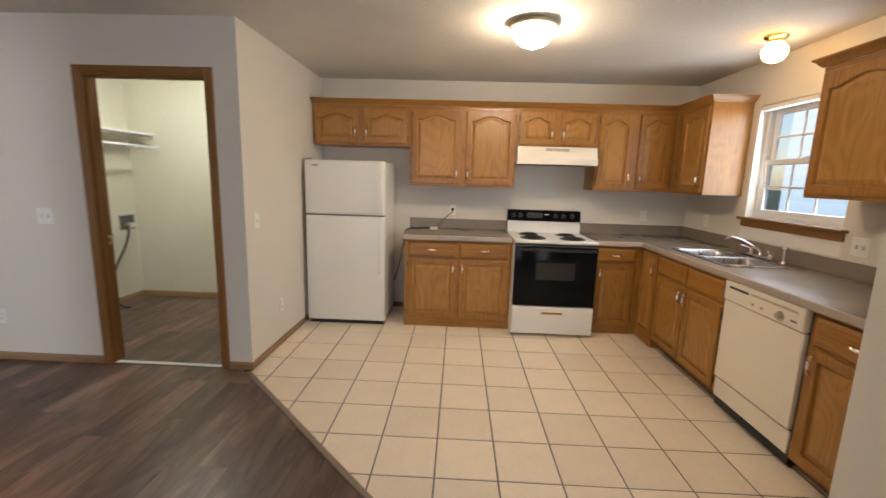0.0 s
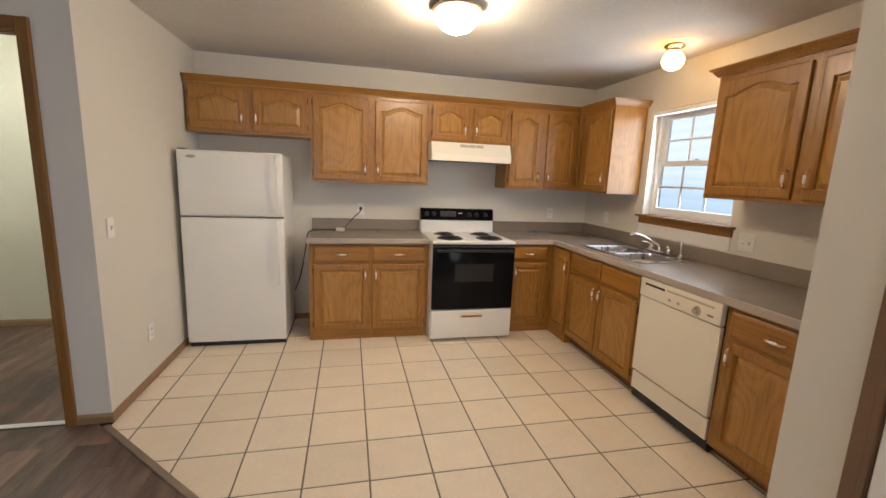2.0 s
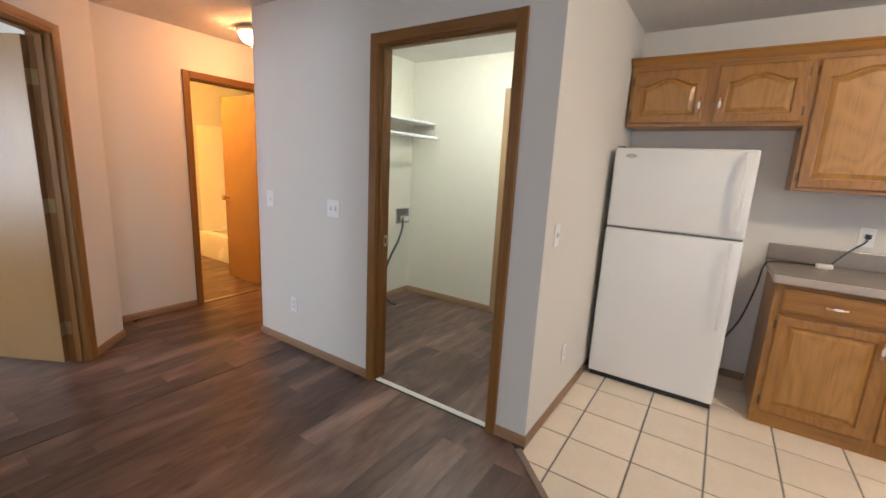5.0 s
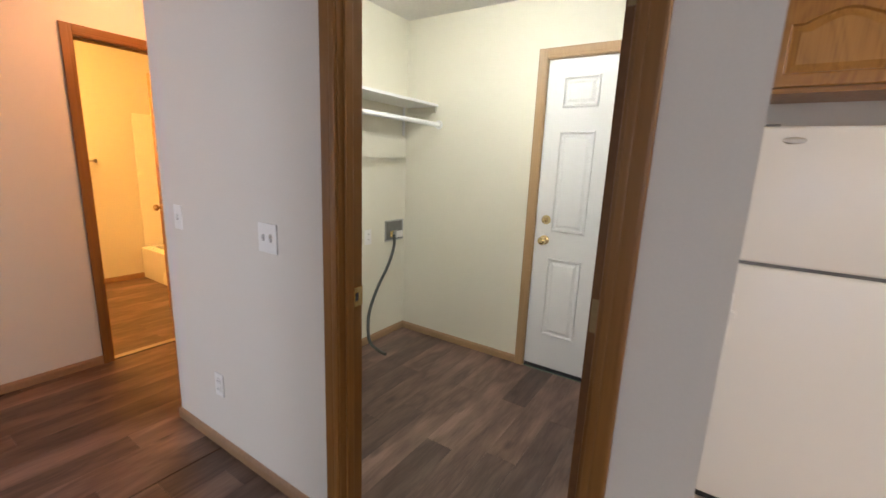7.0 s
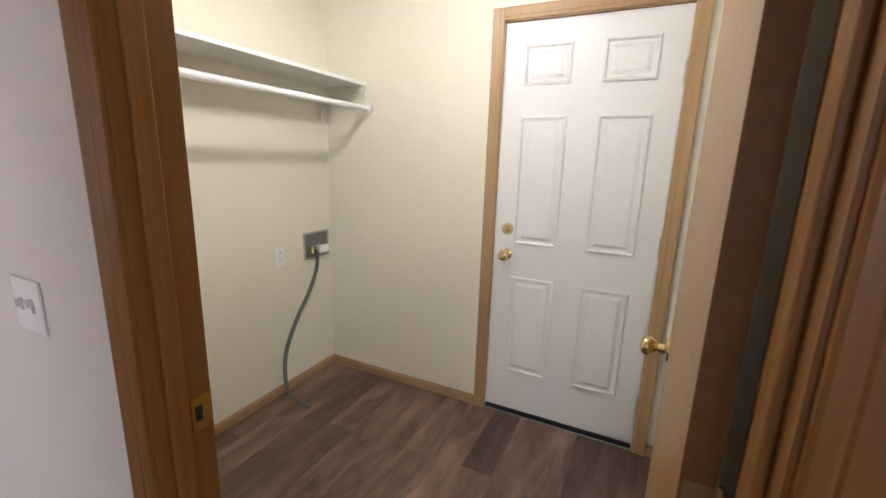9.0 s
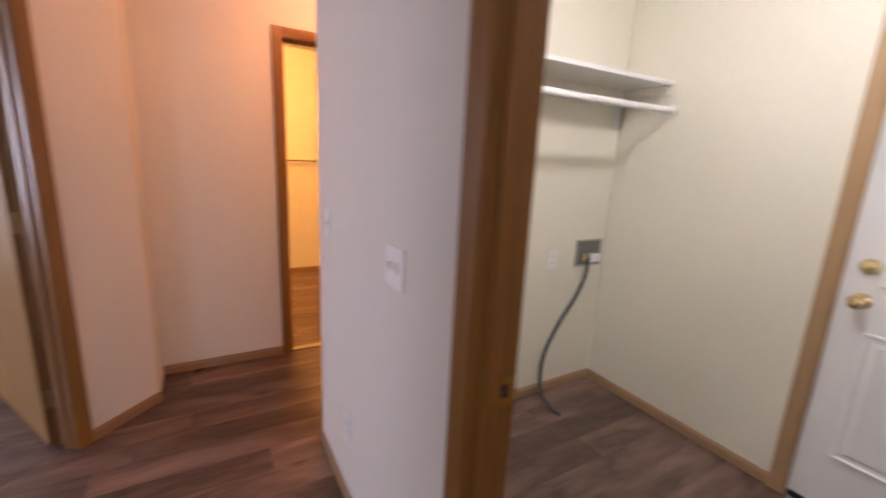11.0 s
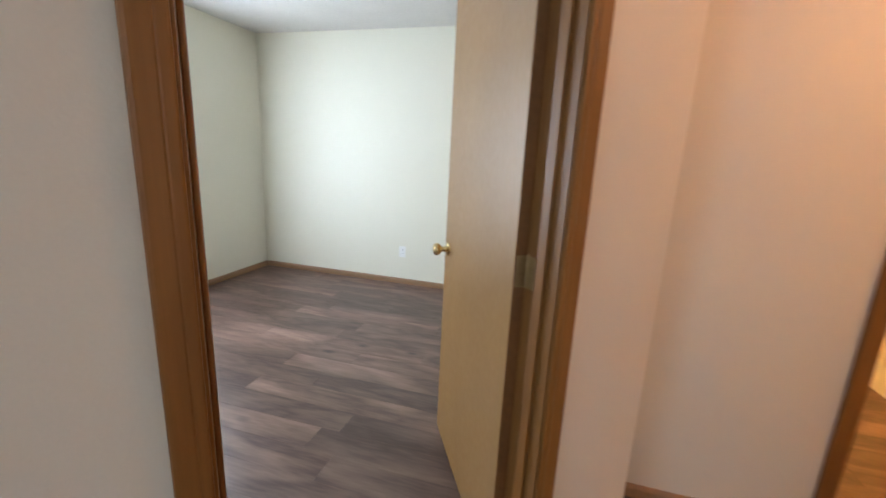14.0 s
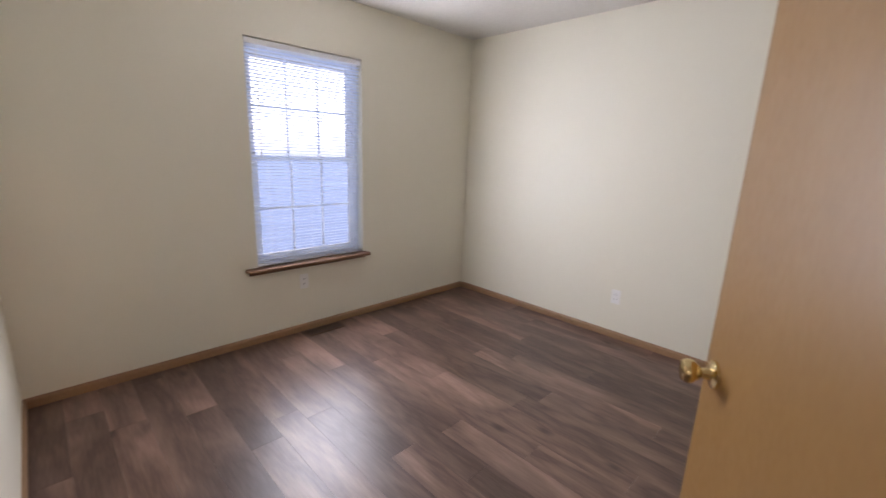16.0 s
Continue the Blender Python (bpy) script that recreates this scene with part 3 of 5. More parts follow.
ed = thing("entry_door", pose(1.76 + 0.004, 1.321, 0, 0, 0, -90), "white steel entry door with nickel hinges, closed", "door")
part("leaf", boxes((0.0, 0.836, -0.012, 0.032, 0.012, 2.035), bev=0.009), M_WHITED, ed)
for z in (0.28, 1.09, 1.80):
    bm = bmesh.new()
    for a in range(3):
        lathe(bm, [(0.007, z - 0.05 + a * 0.034), (0.008, z - 0.047 + a * 0.034), (0.008, z - 0.021 + a * 0.034), (0.007, z - 0.018 + a * 0.034)], 12, "z", (0.004, -0.018, 0))
    box(bm, 0.004, 0.03, -0.015, -0.012, z - 0.05, z + 0.05)
    part("hinge", bm, M_NICKEL, ed, "dark nickel hinge", True)

# baseboards, one run each
def baseboard(p0, p1, out=0.012, h=0.057, material=None):
    """A board along the foot of a wall, proud to the right of the way from p0 to p1."""
    p0, p1 = Vector(p0), Vector(p1)
    a = math.degrees(math.atan2(p1.y - p0.y, p1.x - p0.x))
    n = (p1 - p0).length
    prof = [(0.001, 0.001), (-out, 0.001), (-out, h - 0.016), (-out * 0.6, h - 0.005), (-0.003, h), (0.001, h)]
    bm = bmesh.new()
    r0 = [bm.verts.new((0, y, z)) for y, z in prof]
    r1 = [bm.verts.new((n, y, z)) for y, z in prof]
    for i in range(len(prof)):
        j = (i + 1) % len(prof)
        bm.faces.new((r0[i], r0[j], r1[j], r1[i]))
    bm.faces.new(r0)
    bm.faces.new(r1[::-1])
    return solo("baseboard", bm, material or M_BASE, "stained wooden baseboard along the foot of the wall", "baseboard", "structure", pose(p0.x, p0.y, 0, 0, 0, a))


baseboard((-3.462, LF), (-2.278, LF))
baseboard((-1.320, LF), (KL - 0.001, LF))
baseboard((KL - 0.012, LF), (KL, KB - 0.001))
baseboard((KL + 0.012, KB), (-0.17, KB))
baseboard((-3.325, LB), (-2.265, LB), material=M_BASE_L)
baseboard((-1.347, LB), (KL - 0.115, LB), material=M_BASE_L)
baseboard((-3.325, LF + 0.13), (-3.325, LB - 0.012), material=M_BASE_L)
baseboard((KL - 0.115, LB - 0.012), (KL - 0.115, LF + 0.13), material=M_BASE_L)
baseboard((-3.45, LB - 0.001), (-3.45, LF))
baseboard((-4.466, 3.772), (-4.466, LB - 0.012))
baseboard((-4.466, 2.29), (-4.466, 2.982))
baseboard(diag(4.203), diag(4.557))
baseboard(diag(2.994), diag(3.327))
baseboard((-6.695, -1.171), (-6.695, 2.17))
baseboard((-3.35, -1.183), (-6.683, -1.183))
baseboard((-3.35, 1.32), (-3.35, -1.171))
baseboard((-6.5, 2.30), (-6.5, 4.04))
baseboard((1.76, 1.605), (1.76, 1.390))
M_STRIP = mat("taupe_strip", (0.25, 0.19, 0.14), rough=0.45, var=0.1, scale=6, fine=90, bump=0.03)
solo("transition_strip", boxes((-2.44, 2.0, -0.017, 0.017, 0.0, 0.009), bev=0.004), M_STRIP, "taupe strip where the planks meet the tiles", "floor trim", "structure", pose(0.56, 1.24, 0, 0, 0, -45))


# ---------------------------------------------------------------- windows
def sash(bm, x0, x1, z0, z1, y, w=0.038, d=0.028):
    box(bm, x0, x0 + w, y, y + d, z0, z1, bev=0.003)
    box(bm, x1 - w, x1, y, y + d, z0, z1, bev=0.003)
    box(bm, x0 + w - 0.002, x1 - w + 0.002, y + 0.001, y + d - 0.001, z0, z0 + w, bev=0.003)
    box(bm, x0 + w - 0.002, x1 - w + 0.002, y + 0.001, y + d - 0.001, z1 - w, z1, bev=0.003)


def window(name, m, w, h, depth, label, cols=3, rows=2):
    """A white single-hung window; local x across, y out through the wall, z up from the sill."""
    d = thing(name, m, label, "window", kind="structure")
    y = depth - 0.075
    bm = bmesh.new()
    for b in ((0.001, 0.035, y, y + 0.07, 0.001, h - 0.001), (w - 0.035, w - 0.001, y, y + 0.07, 0.001, h - 0.001), (0.035, w - 0.035, y, y + 0.07, 0.001, 0.03), (0.035, w - 0.035, y, y + 0.07, h - 0.035, h - 0.001)):
        box(bm, *b)
    part("window_frame", bm, M_VINYL, d)
    mid = h / 2
    for z0, z1, yy in ((0.03, mid + 0.02, y + 0.006), (mid - 0.02, h - 0.035, y + 0.037)):
        bm = bmesh.new()
        sash(bm, 0.035, w - 0.035, z0, z1, yy)
        part("sash", bm, M_VINYL, d)
        gx0, gx1, gz0, gz1 = 0.071, w - 0.071, z0 + 0.036, z1 - 0.036
        for i in range(1, cols):
            x = gx0 + (gx1 - gx0) * i / cols
            part("muntin", boxes((x - 0.008, x + 0.008, yy + 0.006, yy + 0.012, gz0, gz1)), M_VINYL, d)
        for i in range(1, rows):
            z = gz0 + (gz1 - gz0) * i / rows
            part("muntin", boxes((gx0, gx1, yy + 0.005, yy + 0.0125, z - 0.008, z + 0.008)), M_VINYL, d)
        p = part("pane", boxes((gx0 - 0.002, gx1 + 0.002, yy + 0.016, yy + 0.020, gz0 - 0.002, gz1 + 0.002)), M_GLASS, d)
        p.visible_shadow = False
    return d


wk = window("window_1", pose(KX, 3.735, 1.205, 0, 0, -90), 0.895, 0.885, 0.14, "white vinyl kitchen window with muntins over the sink")
part("window_sill", boxes((-0.045, 0.94, -0.045, 0.06, -0.022, 0.0), bev=0.005), M_TRIM_X, wk, "oak sill")
part("apron", boxes((-0.03, 0.925, -0.014, -0.001, -0.078, -0.022), bev=0.004), M_TRIM_X, wk)
part("lower_panel", boxes((-0.03, 0.915, -0.006, -0.001, -0.175, -0.0785)), M_WHITEP, wk, "thin white board below the sill")
part("latch", boxes((0.43, 0.47, 0.058, 0.07, 0.462, 0.476), bev=0.003), M_VINYL, wk)
part("blind_rail", boxes((0.004, 0.891, 0.004, 0.04, 0.845, 0.882), bev=0.004), M_VINYL, wk, "white raised-blind head rail")

wb = window("window_2", pose(-4.585, -1.183, 0.560, 0, 0, 180), 0.865, 1.496, 0.15, "white vinyl bedroom window with muntins behind a blind")
part("window_sill", boxes((-0.085, 0.895, -0.075, 0.07, -0.024, 0.0), bev=0.007), M_SILL, wb, "dull brown stained sill")
part("apron", boxes((-0.065, 0.880, -0.015, -0.001, -0.05, -0.024), bev=0.004), M_SILL, wb)
blind = thing("mini_blind", pose(-4.585, -1.183, 0.560, 0, 0, 180), "white mini blind lowered with its slats open", "blind")
part("head_rail", boxes((0.006, 0.859, 0.012, 0.040, 1.455, 1.492), bev=0.003), M_VINYL, blind)
part("bottom_rail", boxes((0.010, 0.855, 0.016, 0.036, 0.002, 0.014), bev=0.003), M_VINYL, blind)
M_SLAT = mat("blind_slat", (0.78, 0.82, 0.90), rough=0.45, var=0.02, bump=0.0)
_n, _l = M_SLAT.node_tree.nodes, M_SLAT.node_tree.links
_tr, _mx = _n.new("ShaderNodeBsdfTranslucent"), _n.new("ShaderNodeMixShader")
_tr.inputs["Color"].default_value = (0.74, 0.82, 0.96, 1)
_mx.inputs["Fac"].default_value = 0.4
_l.new(_n["Principled BSDF"].outputs[0], _mx.inputs[1])
_l.new(_tr.outputs[0], _mx.inputs[2])
_l.new(_mx.outputs[0], _n["Material Output"].inputs["Surface"])
bm = bmesh.new()
_pr = [(-0.0125, 0.0), (-0.006, 0.0016), (0.0, 0.0021), (0.006, 0.0016), (0.0125, 0.0)]
for off in (0.0, -0.0007):
    _a = [bm.verts.new((0.010, y, z + off)) for y, z in _pr]
    _b = [bm.verts.new((0.855, y, z + off)) for y, z in _pr]
    for i in range(4):
        bm.faces.new((_a[i], _a[i + 1], _b[i + 1], _b[i]))
_slat = mesh("slat", bm, M_SLAT)
for i in range(66):
    s_ = new("slat", _slat)
    s_.location = (random.uniform(-0.0015, 0.0015), 0.026, 0.024 + i * 0.0217)
    s_.rotation_euler = (radians(-14 + random.uniform(-2.5, 2.5)), 0, random.uniform(-0.001, 0.001))
    s_.parent = blind
for x in (0.12, 0.43, 0.745):
    bm = bmesh.new()
    tube(bm, [(x, 0.0125, 0.03), (x, 0.0125, 1.46)], 0.0008, 5)
    tube(bm, [(x, 0.0395, 0.03), (x, 0.0395, 1.46)], 0.0008, 5)
    part("ladder_cord", bm, M_VINYL, blind)
bm = bmesh.new()
tube(bm, [(0.075, 0.004, 0.75), (0.075, 0.008, 1.46)], 0.004, 8)
part("tilt_wand", bm, M_VINYL, blind, smooth=True)

# out of view, made up to go with the added east light
we = window("unseen_window", pose(1.76, -0.25, 0.6, 0, 0, -90), 1.4, 1.5, 0.115, "unseen white vinyl side window, added to let in east light", cols=3)
wl = window("window_3", pose(0.3, -3.6, 0.6, 0, 0, 180), 2.4, 1.5, 0.15, "wide white vinyl living room window", cols=5)


# ---------------------------------------------------------------- wall plates
M_SLOT = mat("shadowed_plastic", (0.42, 0.40, 0.37), rough=0.5, var=0.05, bump=0.0)


def plate(name, m, kind, label, category, gangs=1):
    """Local x along the wall, -y out of it."""
    d = thing(name, m, label, category)
    w = 0.070 + 0.046 * (gangs - 1)
    part("cover", boxes((-w / 2, w / 2, -0.006, -0.0005, -0.057, 0.057), bev=0.0025), M_WHITEP, d)
    for g in range(gangs):
        x = (g - (gangs - 1) / 2) * 0.046
        if kind == "switch":
            part("toggle", boxes((x - 0.005, x + 0.005, -0.018, -0.005, -0.004 + 0.006 * (g % 2), 0.012 + 0.006 * (g % 2)), bev=0.002), M_WHITEP, d)
            part("slot", boxes((x - 0.0065, x + 0.0065, -0.0068, -0.0055, -0.013, 0.013)), M_SLOT, d)
        else:
            for z in (-0.020, 0.020):
                part("socket", boxes((x - 0.0165, x + 0.0165, -0.0085, -0.005, z - 0.014, z + 0.014), bev=0.004), M_WHITEP, d)
                part("slot", boxes((x - 0.0075, x - 0.0050, -0.0092, -0.008, z - 0.005, z + 0.005), (x + 0.0045, x + 0.0070, -0.0092, -0.008, z - 0.005, z + 0.005)), M_DARK, d)
    return d


plate("light_switch", pose(-2.60, LF, 1.10), "switch", "white double toggle switch plate beside the laundry doorway", "switch", 2)
plate("light_switch", pose(-3.295, LF, 1.108), "switch", "white single toggle switch plate near the hall corner", "switch")
plate("wall_outlet", pose(-3.034, LF, 0.338), "outlet", "white outlet plate low on the painted wall", "outlet")
plate("light_switch", pose(KL - 0.009, 3.163, 1.10, 0, 0, 90), "switch", "white switch plate beside the refrigerator wall", "switch")
plate("wall_outlet", pose(KL - 0.007, 3.52, 0.345, 0, 0, 90), "outlet", "white outlet plate low beside the refrigerator", "outlet")
plate("wall_outlet", pose(0.276, KB, 1.112), "outlet", "white outlet above the worktop with a black plug", "outlet")
plate("wall_outlet", pose(2.313, KB, 1.112), "outlet", "white outlet plate above the worktop corner", "outlet")
plate("wall_outlet", pose(KX, 4.262, 1.118, 0, 0, -90), "outlet", "white outlet plate under the corner cabinet", "outlet")
plate("light_switch", pose(KX, 2.70, 1.112, 0, 0, -90), "switch", "white double switch plate beside the kitchen window", "switch", 2)
plate("wall_outlet", pose(-3.325, 4.305, 0.845, 0, 0, 90), "outlet", "white outlet plate beside the washer box", "outlet")
plate("wall_outlet", pose(-6.695, 0.467, 0.340, 0, 0, 90), "outlet", "white outlet plate on the bedroom wall", "outlet")
plate("wall_outlet", pose(-4.918, -1.183, 0.400, 0, 0, 180), "outlet", "white outlet plate under the bedroom window", "outlet")


# ---------------------------------------------------------------- cabinets
def _pull_mesh():
    bm = bmesh.new()
    pts = smooth_path([(0, 0, -0.046), (0, -0.012, -0.045), (0, -0.024, -0.030), (0, -0.028, 0), (0, -0.024, 0.030), (0, -0.012, 0.045), (0, 0, 0.046)], 5)
    tube(bm, pts, [0.0085 if abs(p.z) > 0.022 else 0.0050 for p in pts], 8)
    for z in (-0.046, 0.046):
        lathe(bm, [(0.010, 0.0), (0.009, -0.004), (0.005, -0.006)], 12, "y", (0, 0, z))
    n = len(bm.faces)
    lathe(bm, [(0.0052, -0.020), (0.0070, -0.012), (0.0078, 0.0), (0.0070, 0.012), (0.0052, 0.020)], 14, "z", (0, -0.0275, 0))
    bm.faces.ensure_lookup_table()
    for f_ in list(bm.faces)[n:]:
        f_.material_index = 1
    me = mesh("handle", bm, M_COPPER, True)
    me.materials.append(M_WHITEP)
    return me


PULL = _pull_mesh()


def pull(parent, x, z, flat=False, y=-0.0195):
    ob = new("handle", PULL)
    ob.parent = parent
    ob.location = (x, y, z)
    if flat:
        ob.rotation_euler = (0, radians(90), 0)
    tagged(ob, "copper-brass pull with a white ceramic grip")


def panel_door(cab, x0, x1, z0, z1, arch, handle, hinge_side):
    """A raised-panel door 19 mm proud of the face frame; handle (x, z)."""
    bm = bmesh.new()
    fw = 0.052
    rings = rect_rings(bm, x0, x1, z0, z1, [(0.0, -0.001, 0), (0.0, -0.013, 0), (0.004, -0.018, 0), (0.010, -0.019, 0), (fw - 0.003, -0.019, 1), (fw, -0.0175, 1), (fw + 0.003, -0.009, 1), (fw + 0.006, -0.004, 1), (fw + 0.008, -0.001, 1)], arch, fill=False)
    n = len(rings[0])
    for i in range(n):
        j = (i + 1) % n
        bm.faces.new((rings[0][j], rings[0][i], rings[-1][i], rings[-1][j]))
    d = part("door", bm, M_OAK, cab)
    bm = bmesh.new()
    rings = rect_rings(bm, x0, x1, z0, z1, [(fw + 0.0045, -0.002, 1), (fw + 0.0045, -0.006, 1), (fw + 0.010, -0.006, 1), (fw + 0.030, -0.0150, 1), (fw + 0.033, -0.0165, 1)], arch)
    bm.faces.new(rings[0][::-1])
    part("panel", bm, M_OAK_P, d)
    if handle:
        pull(d, *handle)
    for z in (z0 + 0.06, z1 - 0.06):
        x = x0 - 0.004 if hinge_side == "l" else x1 + 0.004
        part("hinge", boxes((x - 0.005, x + 0.005, -0.010, -0.0005, z - 0.026, z + 0.026), bev=0.002), M_CABHINGE, d, "dark bronze hinge")
    return d


def drawer(cab, x0, x1, z0, z1, handle=True):
    bm = bmesh.new()
    rings = rect_rings(bm, x0, x1, z0, z1, [(0.0, -0.001, 0), (0.0, -0.010, 0), (0.006, -0.015, 0), (0.018, -0.019, 0)])
    bm.faces.new(rings[0][::-1])
    d = part("drawer", bm, M_OAK_X, cab)
    if handle:
        pull(d, (x0 + x1) / 2, (z0 + z1) / 2, True)


def carcass(name, m, w, h, d, label, stiles, rails, toe=0.0, group=""):
    """Box, face frame of stiles (x0, x1) and rails (x0, x1, z0, z1); local front at y 0."""
    cab = thing(name, m, label, "cabinet", group)
    part("body", boxes((0.0005, w - 0.0005, 0.019, d - 0.001, toe, h)), M_OAK, cab)
    for a, b in stiles:
        part("stile", boxes((a, b, 0.0, 0.0185, toe, h), bev=0.0015), M_OAK, cab)
    for a, b, c, e in rails:
        part("rail", boxes((a, b, 0.0005, 0.018, c, e), bev=0.001), M_OAK_X, cab)
    if toe > 0.01:
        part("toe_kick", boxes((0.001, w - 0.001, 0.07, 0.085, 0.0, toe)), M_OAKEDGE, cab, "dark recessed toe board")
    return cab


CT = 2.135
FB = 4.365


def upper(m, w, z0, label, doors, depth=0.303, st=0.038, arch=0.045):
    h = CT - z0
    st_list = [(0, st), (w - st, w)] + [(p - 0.036, p + 0.036) for p in doors[1:-1]]
    cab = carcass("wall_cabinet", m, w, h, depth, label, st_list, [(st, w - st, 0, 0.035), (st, w - st, h - 0.045, h)], group="wall cabinets")
    n = len(doors) - 1
    for i in range(n):
        a, b = doors[i] + (0.022 if i == 0 else 0.029), doors[i + 1] - (0.022 if i == n - 1 else 0.029)
        right = (i % 2 == 0) if n > 1 else True
        hx = b - 0.026 if right else a + 0.026
        hz = 0.025 + min(0.10, (h - 0.05) * 0.36)
        panel_door(cab, a, b, 0.022, h - 0.032, arch, (hx, hz), "l" if right else "r")
    return cab


def px_(x, z):
    return pose(x, FB, z)


upper(px_(-1.128, 1.745), 0.963, 1.745, "short honey oak wall cabinet over the refrigerator", [0, 0.48, 0.963])
upper(px_(-0.165, 1.372), 1.048, 1.372, "honey oak wall cabinet with arched doors over the worktop", [0, 0.525, 1.048])
upper(px_(0.883, 1.772), 0.772, 1.772, "short honey oak wall cabinet over the range hood", [0, 0.386, 0.772], arch=0.04)
upper(px_(1.655, 1.372), 0.755, 1.372, "honey oak wall cabinet with arched doors beside the hood", [0, 0.375, 0.745])
upper(pose(2.41, 4.362, 1.372, 0, 0, -90), 0.545, 1.372, "honey oak corner wall cabinet with one arched door", [0.12, 0.545], depth=0.328)
upper(pose(2.41, 2.772, 1.395, 0, 0, -90), 1.165, 1.395, "honey oak wall cabinet with arched doors beside the window", [0, 0.582, 1.165], depth=0.328)


def crown(pts, label):
    """Crown moulding along a plan line; the room lies to the right of the way."""
    prof = [(0.001, 0.0), (0.010, 0.0), (0.014, 0.010), (0.020, 0.014), (0.034, 0.034), (0.044, 0.040), (0.048, 0.050), (0.001, 0.050)]
    bm = bmesh.new()
    rows = []
    P = [Vector(p) for p in pts]
    for i, p in enumerate(P):
        d0 = (p - P[i - 1]).normalized() if i else (P[1] - p).normalized()
        d1 = (P[i + 1] - p).normalized() if i < len(P) - 1 else d0
        n0, n1 = Vector((d0.y, -d0.x)), Vector((d1.y, -d1.x))
        nn = (n0 + n1) / max(0.2, 1 + n0.dot(n1))
        rows.append([bm.verts.new((p.x + nn.x * a, p.y + nn.y * a, CT + b)) for a, b in prof])
    for a, b in zip(rows, rows[1:]):
        for i in range(len(prof)):
            j = (i + 1) % len(prof)
            bm.faces.new((a[i], a[j], b[j], b[i]))
    bm.faces.new(rows[0])
    bm.faces.new(rows[-1][::-1])
    return solo("crown_moulding", bm, M_OAK_X, label, "moulding")


crown([(-1.137, FB), (2.412, FB), (2.412, 3.815), (KX - 0.001, 3.815)], "honey oak crown moulding along the wall cabinets")
crown([(KX - 0.001, 2.774), (2.41, 2.774), (2.41, 1.607)], "honey oak crown moulding over the window-side cabinet")

BF = 4.075
BH = 0.868
cab = carcass("base_cabinet", pose(-0.165, BF, 0), 1.026, BH, 0.59, "honey oak base cabinet with two drawers beside the refrigerator", [(0, 0.045), (0.488, 0.538), (0.981, 1.026)],
              [(0.045, 0.981, 0, 0.10), (0.045, 0.981, 0.84, BH), (0.045, 0.981, 0.675, 0.715)], group="base cabinets")
for a, b, r in ((0.034, 0.498, True), (0.528, 0.992, False)):
    drawer(cab, a, b, 0.705, 0.845)
    panel_door(cab, a, b, 0.095, 0.685, 0, (b - 0.03 if r else a + 0.03, 0.60), "l" if r else "r")
cab = carcass("base_cabinet", pose(1.626, BF, 0), 0.464, BH, 0.59, "narrow honey oak base cabinet beside the stove", [(0, 0.045), (0.405, 0.464)],
              [(0.045, 0.405, 0, 0.10), (0.045, 0.405, 0.84, BH), (0.045, 0.405, 0.675, 0.715)], group="base cabinets")
drawer(cab, 0.034, 0.395, 0.715, 0.84)
panel_door(cab, 0.034, 0.395, 0.095, 0.69, 0, (0.064, 0.60), "r")
XF = 2.09
cab = carcass("base_cabinet", pose(XF, BF - 0.001, 0, 0, 0, -90), 0.325, BH, 0.64, "honey oak corner base cabinet with one plain door", [(0, 0.045), (0.30, 0.325)],
              [(0.045, 0.30, 0, 0.10), (0.045, 0.30, 0.84, BH)], group="base cabinets")
panel_door(cab, 0.03, 0.315, 0.095, 0.85, 0, (0.285, 0.70), "l")
cab = carcass("base_cabinet", pose(XF, 3.749, 0, 0, 0, -90), 0.925, BH, 0.64, "honey oak sink cabinet with false drawer fronts", [(0, 0.04), (0.44, 0.485), (0.885, 0.925)],
              [(0.04, 0.885, 0.09, 0.13), (0.04, 0.885, 0.84, BH), (0.04, 0.885, 0.665, 0.71)], toe=0.09, group="base cabinets")
for a, b, r in ((0.022, 0.452, True), (0.473, 0.903, False)):
    drawer(cab, a, b, 0.70, 0.845, False)
    panel_door(cab, a, b, 0.105, 0.675, 0, (b - 0.028 if r else a + 0.028, 0.595), "l" if r else "r")
cab = carcass("base_cabinet", pose(XF, 2.182, 0, 0, 0, -90), 0.574, BH, 0.64, "honey oak base cabinet beside the dishwasher", [(0, 0.050), (0.525, 0.574)],
              [(0.045, 0.52, 0.07, 0.13), (0.045, 0.52, 0.84, BH), (0.045, 0.52, 0.675, 0.715)], toe=0.07, group="base cabinets")
drawer(cab, 0.034, 0.53, 0.705, 0.845)
panel_door(cab, 0.034, 0.53, 0.095, 0.685, 0, (0.064, 0.605), "r")

# ---------------------------------------------------------------- worktops
CZ0, CZ1 = 0.872, 0.912


